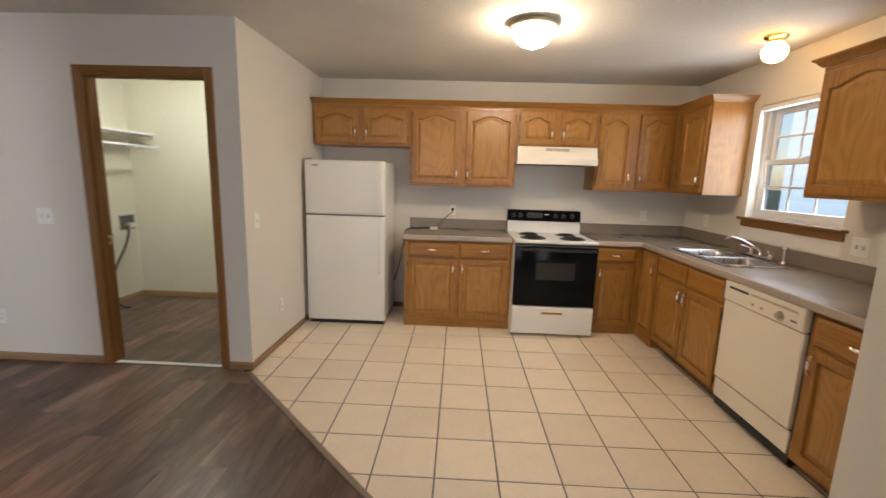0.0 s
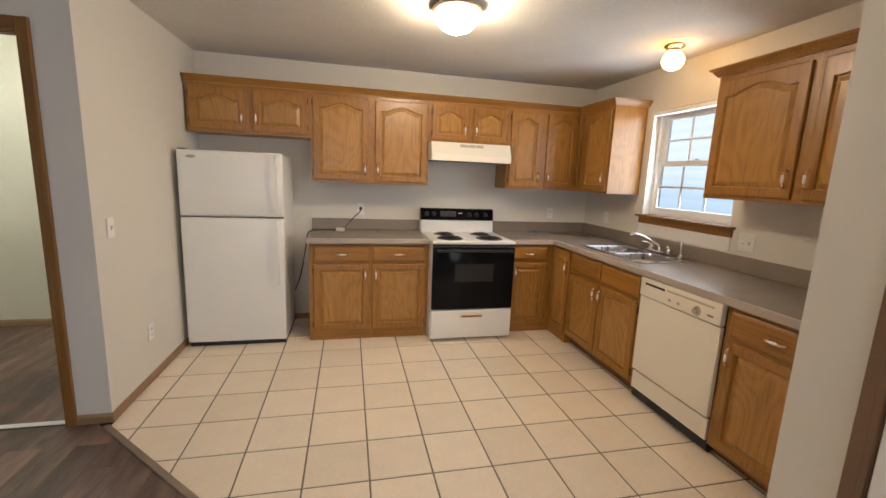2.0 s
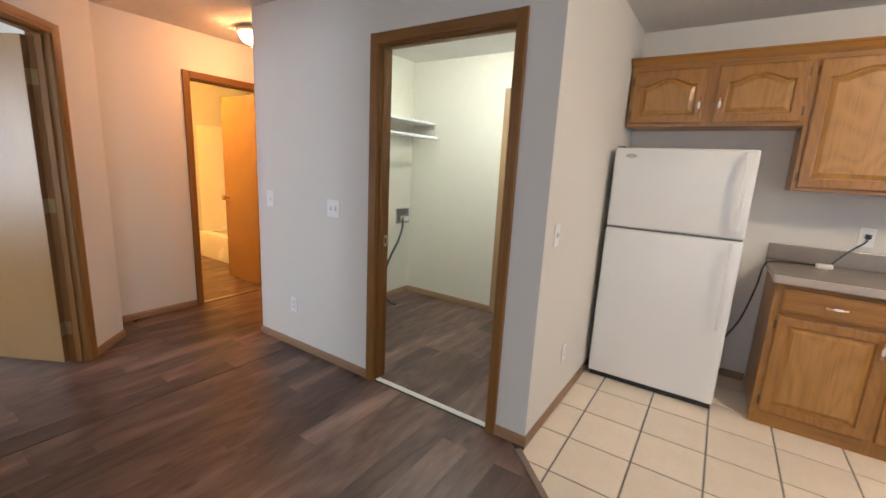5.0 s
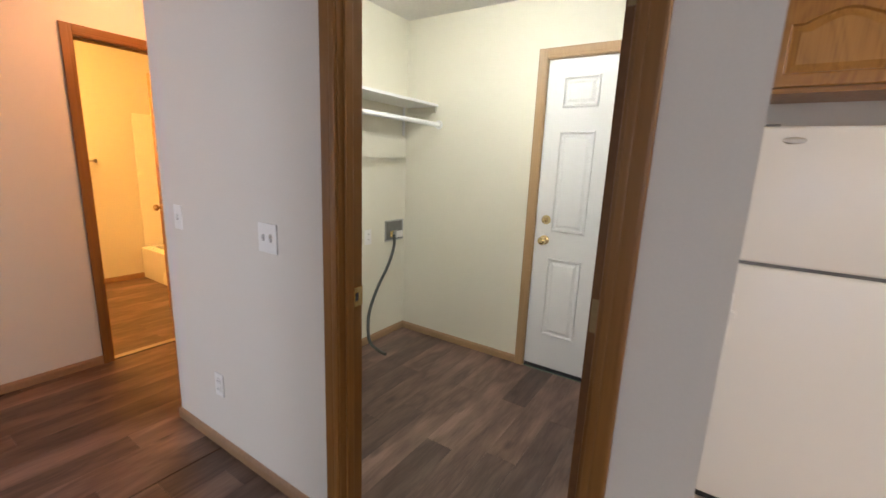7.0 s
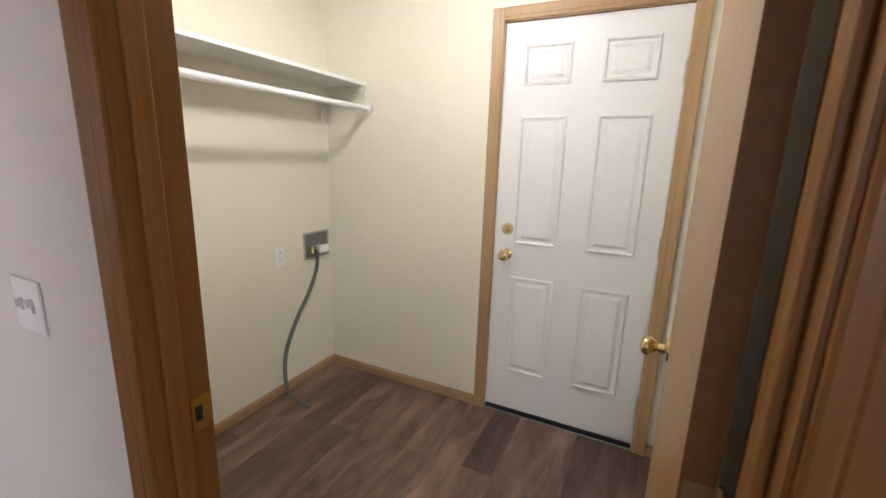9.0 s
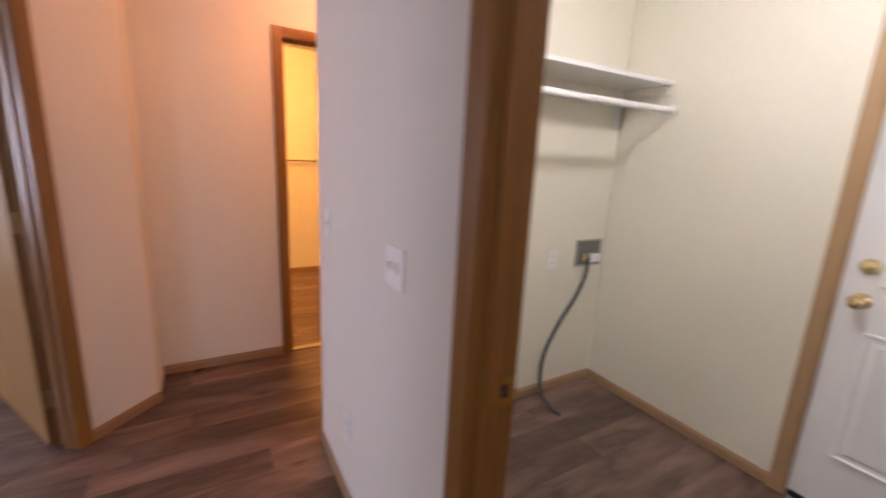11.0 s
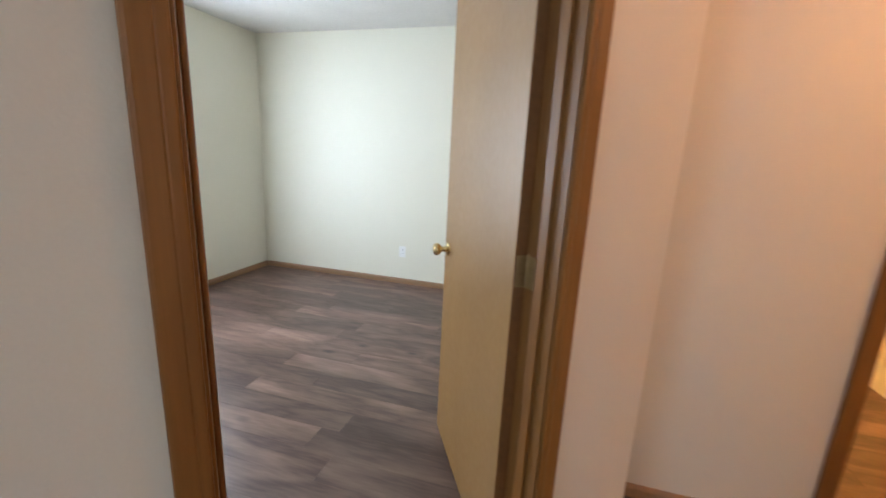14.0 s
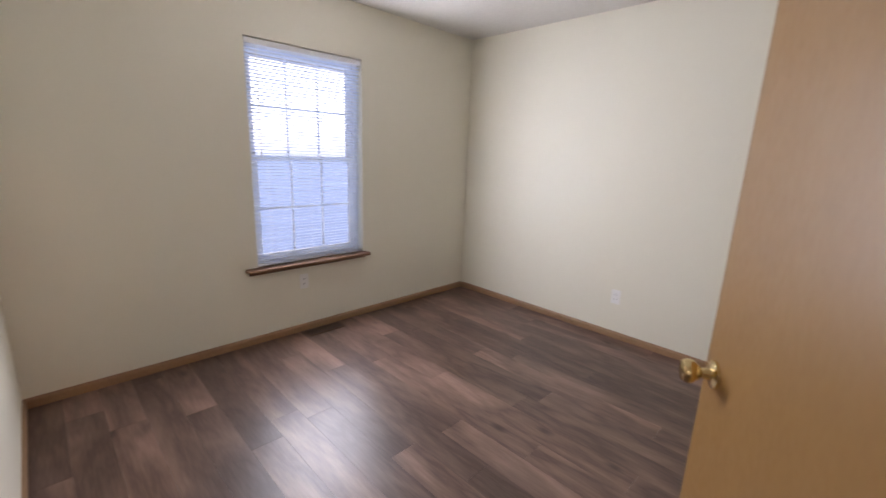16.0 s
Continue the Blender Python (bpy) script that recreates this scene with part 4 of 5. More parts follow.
def plate_with_holes(bm, xs, ys, solid, z0, z1):
    """One flat slab on a grid of cuts; solid(i, j) says which cells are filled."""
    vs = {}

    def vert(i, j, k):
        if (i, j, k) not in vs:
            vs[i, j, k] = bm.verts.new((xs[i], ys[j], (z0, z1)[k]))
        return vs[i, j, k]

    nx, ny = len(xs) - 1, len(ys) - 1
    full = {(i, j) for i in range(nx) for j in range(ny) if solid(i, j)}
    for i, j in full:
        q = ((i, j), (i + 1, j), (i + 1, j + 1), (i, j + 1))
        bm.faces.new([vert(a, b, 1) for a, b in q])
        bm.faces.new([vert(a, b, 0) for a, b in q[::-1]])
        for (di, dj), (p, r) in (((0, -1), (q[0], q[1])), ((1, 0), (q[1], q[2])), ((0, 1), (q[2], q[3])), ((-1, 0), (q[3], q[0]))):
            if (i + di, j + dj) not in full:
                bm.faces.new((vert(*p, 0), vert(*r, 0), vert(*r, 1), vert(*p, 1)))


def worktop(name, outline, splashes, label, hole=None):
    d = thing(name, pose(0, 0, 0), label, "worktop")
    rects = list(outline)
    xs = sorted({v for q in rects + ([hole] if hole else []) for v in q[:2]})
    ys = sorted({v for q in rects + ([hole] if hole else []) for v in q[2:]})

    def solid(i, j):
        x, y = (xs[i] + xs[i + 1]) / 2, (ys[j] + ys[j + 1]) / 2
        if hole and hole[0] < x < hole[1] and hole[2] < y < hole[3]:
            return False
        return any(q[0] < x < q[1] and q[2] < y < q[3] for q in rects)

    bm = bmesh.new()
    plate_with_holes(bm, xs, ys, solid, CZ0, CZ1)
    part("top", bm, M_LAM, d)
    for q in splashes:
        part("backsplash", boxes(q, bev=0.004), M_LAM, d)
    return d


w1 = worktop("worktop", [(-0.185, 0.860, 4.05, KB - 0.001)], [(-0.185, 0.860, KB - 0.021, KB - 0.002, CZ1 + 0.0005, 1.018)], "grey-brown laminate worktop with a low backsplash")
part("front_edge", boxes((-0.187, 0.860, 4.036, 4.0495, CZ0 - 0.004, CZ1 + 0.001), bev=0.006), M_LAMEDGE, w1)
w2 = worktop("worktop", [(2.070, KX - 0.001, 1.606, KB - 0.001), (1.624, 2.070, 4.05, KB - 0.001)],
             [(1.624, KX - 0.022, KB - 0.021, KB - 0.002, CZ1 + 0.0005, 1.018), (KX - 0.021, KX - 0.002, 1.606, KB - 0.002, CZ1 + 0.0005, 1.018)],
             "grey-brown laminate corner worktop around the sink", hole=(2.185, 2.585, 3.005, 3.715))
part("front_edge", boxes((1.624, 2.0695, 4.036, 4.0495, CZ0 - 0.004, CZ1 + 0.001), bev=0.006), M_LAMEDGE, w2)
part("front_edge", boxes((2.056, 2.0695, 1.606, 4.037, CZ0 - 0.004, CZ1 + 0.001), bev=0.006), M_LAMEDGE, w2)

# sink
sk = thing("kitchen_sink", pose(2.165, 3.735, CZ1, 0, 0, -90), "double-bowl stainless steel sink set in the worktop", "sink")
SW, SD = 0.75, 0.45
bm = bmesh.new()
plate_with_holes(bm, [0, 0.03, SW / 2 - 0.018, SW / 2 + 0.018, SW - 0.03, SW], [0, 0.03, SD - 0.075, SD], lambda i, j: not (j == 1 and i in (1, 3)), 0.0005, 0.006)
part("rim", bm, M_STEEL, sk)
for x0, x1 in ((0.03, SW / 2 - 0.018), (SW / 2 + 0.018, SW - 0.03)):
    bm = bmesh.new()
    rings = []
    for ins, z in ((0.0, 0.006), (0.004, 0.0), (0.010, -0.10), (0.018, -0.145), (0.045, -0.165), (0.12, -0.17)):
        a, b, c, e = x0 + ins, x1 - ins, 0.03 + ins, SD - 0.075 - ins
        r = 0.03
        ring = []
        for cx, cy, a0 in ((b - r, e - r, 0), (a + r, e - r, 90), (a + r, c + r, 180), (b - r, c + r, 270)):
            for k_ in range(5):
                an = radians(a0 + k_ * 22.5)
                ring.append(bm.verts.new((cx + r * math.cos(an), cy + r * math.sin(an), z)))
        rings.append(ring)
    for p, q in zip(rings, rings[1:]):
        for i in range(20):
            bm.faces.new((p[i], p[(i + 1) % 20], q[(i + 1) % 20], q[i]))
    bm.faces.new(rings[-1])
    b_ = part("bowl", bm, M_STEEL, sk, smooth=True)
    bm = bmesh.new()
    lathe(bm, [(0.040, -0.169), (0.040, -0.166), (0.030, -0.165), (0.012, -0.168)], 20, "z", ((x0 + x1) / 2, SD / 2 - 0.02, 0))
    part("drain", bm, M_CHROME, b_, smooth=True)
fc = thing("faucet", pose(2.645, 3.36, CZ1 + 0.0065, 0, 0, -90), "chrome two-handle kitchen faucet with a curved spout", "faucet")
bm = bmesh.new()
box(bm, -0.13, 0.13, -0.028, 0.028, 0.0, 0.022, bev=0.009)
part("base", bm, M_CHROME, fc, smooth=True)
bm = bmesh.new()
tube(bm, smooth_path([(0, 0, 0.02), (0, -0.012, 0.055), (-0.02, -0.05, 0.085), (-0.055, -0.12, 0.125), (-0.085, -0.185, 0.143), (-0.098, -0.212, 0.128)], 6), 0.011, 12)
part("spout", bm, M_CHROME, fc, smooth=True)
for x in (-0.10, 0.10):
    bm = bmesh.new()
    lathe(bm, [(0.022, 0.02), (0.020, 0.04), (0.012, 0.048), (0.014, 0.056), (0.010, 0.064)], 18, "z", (x, 0, 0))
    tube(bm, [(x, 0, 0.055), (x * 1.25, -0.03, 0.068), (x * 1.45, -0.055, 0.072)], [0.006, 0.006, 0.008], 10)
    part("handle", bm, M_CHROME, fc, smooth=True)
sp = thing("sprayer", pose(2.655, 3.145, CZ1 + 0.0065), "chrome and black side sprayer beside the faucet", "sprayer")
bm = bmesh.new()
lathe(bm, [(0.024, 0.0), (0.022, 0.012), (0.013, 0.02), (0.012, 0.07), (0.017, 0.095), (0.018, 0.118), (0.010, 0.124)], 18)
part("body", bm, M_CHROME, sp, smooth=True)

# ---------------------------------------------------------------- refrigerator
FX0, FX1, FY = -1.105, -0.352, 4.03
fr = thing("refrigerator", pose(FX0, FY, 0), "white top-freezer refrigerator with moulded handles", "refrigerator")
FW = FX1 - FX0
part("body", boxes((0.004, FW - 0.004, 0.068, 0.62, 0.03, 1.575), bev=0.006), M_WHITE, fr)
for nm, z0, z1 in (("freezer_door", 1.083, 1.585), ("fridge_door", 0.045, 1.070)):
    bm = bmesh.new()
    box(bm, 0, FW, 0.0, 0.060, z0, z1, bev=0.014, seg=3)
    d = part(nm, bm, M_WHITE, fr, smooth=True)
    bm = bmesh.new()
    hz = (z0 + 0.03, z1 - 0.02) if nm == "freezer_door" else (z1 - 0.545, z1 - 0.012)
    top = nm == "fridge_door"
    pts = [(FW - 0.048, -0.002, hz[0]), (FW - 0.048, -0.034, hz[0] + 0.05), (FW - 0.048, -0.056, (hz[0] + hz[1]) / 2), (FW - 0.048, -0.052, hz[1] - 0.05), (FW - 0.048, -0.030, hz[1])]
    rows = []
    for p in smooth_path(pts, 6):
        rows.append([bm.verts.new((p.x + dx, p.y + dy, p.z)) for dx, dy in ((-0.010, 0.010), (-0.008, -0.007), (0.008, -0.007), (0.010, 0.010))])
    for a, b in zip(rows, rows[1:]):
        for i in range(4):
            bm.faces.new((a[i], a[(i + 1) % 4], b[(i + 1) % 4], b[i]))
    bm.faces.new(rows[0])
    bm.faces.new(rows[-1][::-1])
    part("handle", bm, M_WHITE, d, "moulded white handle", True)
    part("gasket", boxes((0.012, FW - 0.012, 0.060, 0.068, z0 + 0.01, z1 - 0.01)), M_GREY, d)
bm = bmesh.new()
lathe(bm, [(0.034, 0.0), (0.033, -0.002), (0.028, -0.003)], 28, "y")
for v in bm.verts:
    v.co.z *= 0.36
b_ = part("badge", bm, M_NICKEL, fr, "small oval silver badge", True)
b_.location = (0.10, -0.0005, 1.535)
part("hinge_cover", boxes((0.010, 0.055, 0.012, 0.07, 1.585, 1.594), bev=0.004), M_GREY, fr, "grey top hinge cover")
part("foot_grille", boxes((0.01, FW - 0.01, 0.03, 0.05, 0.005, 0.042)), M_DARK, fr, "dark foot grille")
part("gap_strip", boxes((0.006, FW - 0.006, 0.012, 0.06, 1.0705, 1.0825)), M_GREY, fr)

# ---------------------------------------------------------------- stove
SX0, SX1, SY = 0.864, 1.620, 3.905
st = thing("stove", pose(SX0, SY, 0), "white electric stove with black oven door and coil burners", "stove")
W = SX1 - SX0
part("body", boxes((0, W, 0.04, 0.735, 0.02, 0.885), bev=0.003), M_WHITE, st)
bm = bmesh.new()
box(bm, -0.001, W + 0.001, 0.012, 0.735, 0.886, 0.914, bev=0.008, seg=3)
part("cooktop", bm, M_WHITE, st, smooth=True)
part("vent_trim", boxes((0.004, W - 0.004, 0.010, 0.042, 0.868, 0.8855)), M_DARK, st)
bm = bmesh.new()
box(bm, 0.004, W - 0.004, -0.002, 0.038, 0.305, 0.862, bev=0.010, seg=3)
dr = part("oven_door", bm, M_BLACK, st, "black glass oven door", True)
part("oven_window", boxes((0.20, W - 0.20, -0.0045, -0.001, 0.555, 0.715), bev=0.001), M_OVENGLASS, dr, "dark oven window")
bm = bmesh.new()
box(bm, 0.03, W - 0.03, -0.046, -0.026, 0.824, 0.846, bev=0.008, seg=3)
for x in (0.05, W - 0.05):
    box(bm, x - 0.014, x + 0.014, -0.030, 0.0, 0.826, 0.844, bev=0.004)
part("handle", bm, M_DARK, dr, "black bar handle", True)
bm = bmesh.new()
box(bm, 0.004, W - 0.004, 0.0, 0.036, 0.035, 0.296, bev=0.006)
dw_ = part("storage_drawer", bm, M_WHITE, st)
part("pull_recess", boxes((0.265, 0.485, -0.008, 0.002, 0.222, 0.262), bev=0.006), M_CREAM, dw_, "yellowed moulded pull")
part("pull_slot", boxes((0.280, 0.470, -0.0088, -0.006, 0.229, 0.247)), M_OAK_X, dw_)
bm = bmesh.new()
v = [(0.0, 0.635, 0.914), (0.0, 0.66, 1.03), (0.0, 0.735, 1.03), (0.0, 0.735, 0.914)]
a = [bm.verts.new(p) for p in v]
b = [bm.verts.new((W, p[1], p[2])) for p in v]
for i in range(4):
    bm.faces.new((a[i], a[(i + 1) % 4], b[(i + 1) % 4], b[i]))
bm.faces.new(a)
bm.faces.new(b[::-1])
part("backguard", bm, M_WHITE, st)
bm = bmesh.new()
v = [(0.0, 0.650, 1.031), (0.0, 0.668, 1.135), (0.0, 0.685, 1.145), (0.0, 0.735, 1.145), (0.0, 0.735, 1.031)]
a = [bm.verts.new((-0.002, p[1], p[2])) for p in v]
b = [bm.verts.new((W + 0.002, p[1], p[2])) for p in v]
for i in range(5):
    bm.faces.new((a[i], a[(i + 1) % 5], b[(i + 1) % 5], b[i]))
bm.faces.new(a)
bm.faces.new(b[::-1])
cp = part("control_panel", bm, M_BLACK, st, "black control panel")
part("clock", boxes((0.20, 0.36, 0.6535, 0.664, 1.065, 1.118)), M_DIAL, cp, "grey clock and dial plate")
for x in (0.235, 0.285, 0.325):
    bm = bmesh.new()
    lathe(bm, [(0.010, 0.662), (0.010, 0.650), (0.007, 0.648)], 14, "y", (x, 0, 1.092))
    part("dial", bm, M_DARK, cp, smooth=True)
for x in (0.06, 0.13, 0.50, 0.58, 0.67):
    bm = bmesh.new()
    lathe(bm, [(0.024, 0.664), (0.022, 0.645), (0.015, 0.640), (0.013, 0.634)], 20, "y", (x, 0, 1.088))
    part("knob", bm, M_DARK, cp, "black control knob", True)
part("logo_bar", boxes((0.385, 0.425, 0.655, 0.662, 1.098, 1.106)), M_WHITEP, cp)
for x, y, r in ((0.19, 0.18, 0.098), (0.19, 0.45, 0.078), (0.56, 0.45, 0.078), (0.56, 0.18, 0.098)):
    bm = bmesh.new()
    lathe(bm, [(r + 0.022, 0.9145), (r + 0.020, 0.918), (r + 0.012, 0.917), (r, 0.9150)], 32, "z", (x, y, 0))
    bu = part("burner", bm, M_DARK, st, "black drip pan with coil", True)
    bm = bmesh.new()
    pts = []
    for i in range(110):
        t_ = i / 109
        an = t_ * 4.2 * 2 * math.pi
        rr = 0.018 + (r - 0.018) * t_
        pts.append((x + rr * math.cos(an), y + rr * math.sin(an), 0.924))
    tube(bm, pts, 0.0052, 6)
    part("coil", bm, M_DARK, bu, smooth=True)

# hood
hd = thing("range_hood", pose(0.876, 4.165, 1.603), "cream metal range hood under the short cabinet", "hood")
HW = 0.745
bm = bmesh.new()
v = [(0.0, 0.0), (0.0, 0.055), (0.055, 0.166), (0.503, 0.166), (0.503, 0.0)]
a = [bm.verts.new((0, y, z)) for y, z in v]
b = [bm.verts.new((HW, y, z)) for y, z in v]
for i in range(5):
    if i != 4:
        bm.faces.new((a[i], a[(i + 1) % 5], b[(i + 1) % 5], b[i]))
bm.faces.new(a)
bm.faces.new(b[::-1])
part("canopy", bm, M_CREAM, hd)
part("underside", boxes((0.004, HW - 0.004, 0.006, 0.50, 0.004, 0.010)), M_GREY, hd)
for i in range(3):
    x = 0.265 + i * 0.075
    vt = part("vent_slot", boxes((0, 0.068, -0.001, 0.0015, -0.014, 0.014)), M_NICKEL, hd)
    vt.location = (x, 0.041, 0.138)
    vt.rotation_euler = (radians(-26), 0, 0)

# ---------------------------------------------------------------- dishwasher
dw = thing("dishwasher", pose(2.066, 2.812, 0, 0, 0, -90), "almond built-in dishwasher with a dial, closed", "dishwasher")
DW = 0.628
part("body", boxes((0.003, DW - 0.003, 0.03, 0.60, 0.02, 0.866)), M_DARK, dw)
bm = bmesh.new()
box(bm, 0.004, DW - 0.004, 0.0, 0.028, 0.222, 0.738, bev=0.005)
part("door", bm, M_CREAM, dw)
bm = bmesh.new()
box(bm, 0.004, DW - 0.004, -0.010, 0.028, 0.744, 0.866, bev=0.006)
cp = part("control_panel", bm, M_CREAM, dw)
part("vent", boxes((0.05, 0.22, -0.0115, -0.008, 0.822, 0.836)), M_DARK, cp, "dark vent slot")
part("latch_slot", boxes((0.24, 0.58, -0.0112, -0.008, 0.826, 0.838)), mat("tan_strip", (0.50, 0.43, 0.33), rough=0.4), cp)
bm = bmesh.new()
lathe(bm, [(0.028, -0.010), (0.026, -0.014), (0.018, -0.016), (0.016, -0.030), (0.012, -0.031)], 22, "y", (0.47, 0, 0.780))
part("dial", bm, M_NICKEL, cp, "round cycle dial", True)
for x in (0.265, 0.335):
    part("button", boxes((x - 0.010, x + 0.010, -0.014, -0.009, 0.772, 0.786), bev=0.003), M_NICKEL, cp)
part("marking", boxes((0.54, 0.58, -0.0108, -0.0095, 0.776, 0.786)), M_GREY, cp)
bm = bmesh.new()
box(bm, 0.004, DW - 0.004, 0.012, 0.028, 0.085, 0.209, bev=0.003)
part("access_panel", bm, M_CREAM, dw)
# dark colour here stands for the shade under the access panel
part("kick_plate", boxes((0.004, DW - 0.004, 0.050, 0.064, 0.002, 0.084)), M_DIAL, dw, "recessed kick plate, coloured dark for the toe-space shade")

# cord along the left worktop
cd = thing("power_cord", pose(0, 0, 0), "grey appliance cord with plug lying on the worktop", "cord")
bm = bmesh.new()
tube(bm, smooth_path([(0.276, 4.635, 1.118), (0.262, 4.615, 1.085), (0.20, 4.58, 1.03), (0.12, 4.52, 0.945), (0.085, 4.49, 0.930)], 8), 0.005, 8)
part("lead", bm, M_DARK, cd, smooth=True)
bm = bmesh.new()
tube(bm, smooth_path([(0.085, 4.49, 0.930), (0.02, 4.50, 0.928), (-0.06, 4.53, 0.922), (-0.15, 4.50, 0.920), (-0.205, 4.44, 0.895), (-0.225, 4.42, 0.75), (-0.27, 4.44, 0.52), (-0.33, 4.50, 0.35)], 8), 0.0055, 8)
part("cable", bm, M_DARK, cd, smooth=True)
bm = bmesh.new()
box(bm, 0.045, 0.125, 4.472, 4.508, 0.9135, 0.945, bev=0.008)
part("connector", bm, M_CREAM, cd, "tan moulded connector", True)
bm = bmesh.new()
box(bm, 0.262, 0.290, 4.628, KB - 0.0095, 1.105, 1.135, bev=0.006)
part("plug", bm, M_DARK, cd, "black wall plug", True)


# ---------------------------------------------------------------- ceiling lights
def dome_light(name, m, r, label, diffuser, rim, depth):
    d = thing(name, m, label, "ceiling light")
    bm = bmesh.new()
    lathe(bm, [(r * 0.92, -0.001), (r * 0.94, -0.014), (r * 1.14, -0.024), (r * 1.17, -0.034), (r * 1.08, -0.044), (r * 0.98, -0.046)], 40)
    part("rim", bm, rim, d, smooth=True)
    bm = bmesh.new()
    pr = [(r * 1.0, -0.042)]
    for i in range(1, 10):
        a = i / 10 * math.pi / 2
        pr.append((r * math.cos(a) ** 0.8, -0.042 - depth * math.sin(a)))
    pr.append((0.012, -0.042 - depth))
    lathe(bm, pr, 40)
    part("diffuser", bm, diffuser, d, "frosted glass bowl, lit", True)
    bm = bmesh.new()
    z = -0.042 - depth
    lathe(bm, [(0.010, z + 0.002), (0.012, z - 0.004), (0.007, z - 0.012), (0.009, z - 0.018), (0.003, z - 0.024)], 14)
    part("finial", bm, rim, d, smooth=True)
    return d


dome_light("ceiling_light", pose(0.775, 3.03, CEIL - 0.0), 0.128, "round kitchen ceiling light with frosted bowl and nickel rim", M_LAMP_K, M_SATIN, 0.105)
dome_light("ceiling_light", pose(-3.89, 3.29, CEIL), 0.105, "small round hall ceiling light glowing orange", M_LAMP_H, M_SATIN, 0.085)
dome_light("ceiling_light", pose(-2.25, 3.80, CEIL), 0.086, "round laundry ceiling light with frosted bowl", M_LAMP_L, M_WHITEP, 0.07)
# the bathroom's vanity light is out of view; this added bowl replaces it
dome_light("ceiling_light", pose(-5.45, 3.0, CEIL), 0.13, "round warm ceiling bowl standing in for the unseen bathroom vanity light", M_LAMP_B, M_SATIN, 0.09)
gl = thing("globe_light", pose(2.40, 3.19, CEIL), "small ceiling light with ribbed glass globe over the sink", "ceiling light")
bm = bmesh.new()
lathe(bm, [(0.068, -0.001), (0.070, -0.010), (0.058, -0.022), (0.046, -0.026), (0.045, -0.042)], 30)
part("base", bm, M_BRASS, gl, smooth=True)
bm = bmesh.new()
lathe(bm, [(0.040, -0.045), (0.056, -0.060), (0.070, -0.082), (0.074, -0.107), (0.068, -0.132), (0.051, -0.153), (0.027, -0.166), (0.006, -0.170)], 32)
part("globe", bm, M_LAMP_G, gl, "lit white glass globe", True)

sd = thing("smoke_detector", pose(-3.546, 2.585, CEIL), "white round smoke detector on the ceiling", "detector")
bm = bmesh.new()
lathe(bm, [(0.066, -0.001), (0.064, -0.018), (0.052, -0.034), (0.030, -0.038)], 32)
part("case", bm, M_WHITEP, sd, smooth=True)

# ---------------------------------------------------------------- laundry
sh = thing("closet_shelf", pose(-3.325, LF + 0.12, 0), "white painted shelf with a hanging rod on the laundry wall", "shelf")
SL = LB - LF - 0.122
part("board", boxes((0.001, 0.298, 0.001, SL, 1.812, 1.831), bev=0.002), M_WHITED, sh)
part("cleat", boxes((0.001, 0.018, 0.001, SL, 1.752, 1.811)), M_WALL_L, sh)
part("end_cleat", boxes((0.019, 0.285, SL - 0.017, SL - 0.001, 1.772, 1.811), bev=0.002), M_WALL_L, sh)
part("end_cleat", boxes((0.019, 0.285, 0.002, 0.018, 1.772, 1.811), bev=0.002), M_WALL_L, sh)
part("corner_strip", boxes((0.0185, 0.026, SL - 0.075, SL - 0.05, 1.60, 1.811), bev=0.002), M_WHITED, sh, "narrow white support strip")
bm = bmesh.new()
tube(bm, [(0.312, 0.002, 1.684), (0.312, SL, 1.684)], 0.0165, 14)
part("rod", bm, M_WHITED, sh, "white round hanging rod", True)
bm = bmesh.new()
lathe(bm, [(0.032, SL - 0.014), (0.032, SL)], 18, "y", (0.312, 0, 1.684))
part("rod_socket", bm, M_WHITEP, sh)

wbx = thing("washer_box", pose(-3.325, 4.492, 0.783, 0, 0, 90), "galvanised washer outlet box with valves, recessed look", "outlet box")
part("frame", boxes((0, 0.215, -0.010, -0.001, 0.0, 0.010), (0, 0.215, -0.010, -0.001, 0.155, 0.165), (0, 0.010, -0.010, -0.001, 0.010, 0.155), (0.205, 0.215, -0.010, -0.001, 0.010, 0.155)), M_GALV, wbx)
# the box is flat; the darker back paints in the depth's shade
part("back", boxes((0.010, 0.205, -0.004, -0.0012, 0.010, 0.155)), M_GALV_SHADE, wbx, "metal back plate, coloured dark as if shaded in a recess")
for x, mm in ((0.055, M_BRASS), (0.10, M_GALV)):
    bm = bmesh.new()
    lathe(bm, [(0.012, 0.035), (0.012, 0.075), (0.008, 0.080)], 14, "z", (x, -0.022, 0))
    tube(bm, [(x - 0.02, -0.026, 0.075), (x + 0.02, -0.026, 0.082)], 0.005, 8)
    part("valve", bm, mm, wbx, smooth=True)
bm = bmesh.new()
box(bm, 0.118, 0.20, -0.026, -0.004, 0.020, 0.075, bev=0.01)
part("drain_cap", bm, M_WHITEP, wbx, smooth=True)
hs = thing("washer_hose", pose(0, 0, 0), "dark grey rubber washer hose hanging to the floor", "hose")
bm = bmesh.new()
tube(bm, smooth_path([(-3.299, 4.575, 0.835), (-3.295, 4.572, 0.74), (-3.290, 4.50, 0.60), (-3.282, 4.38, 0.46), (-3.270, 4.28, 0.31), (-3.250, 4.235, 0.19), (-3.215, 4.22, 0.07), (-3.15, 4.24, 0.014), (-3.07, 4.23, 0.012)], 8), 0.0115, 10)
part("tube", bm, M_HOSE, hs, smooth=True)

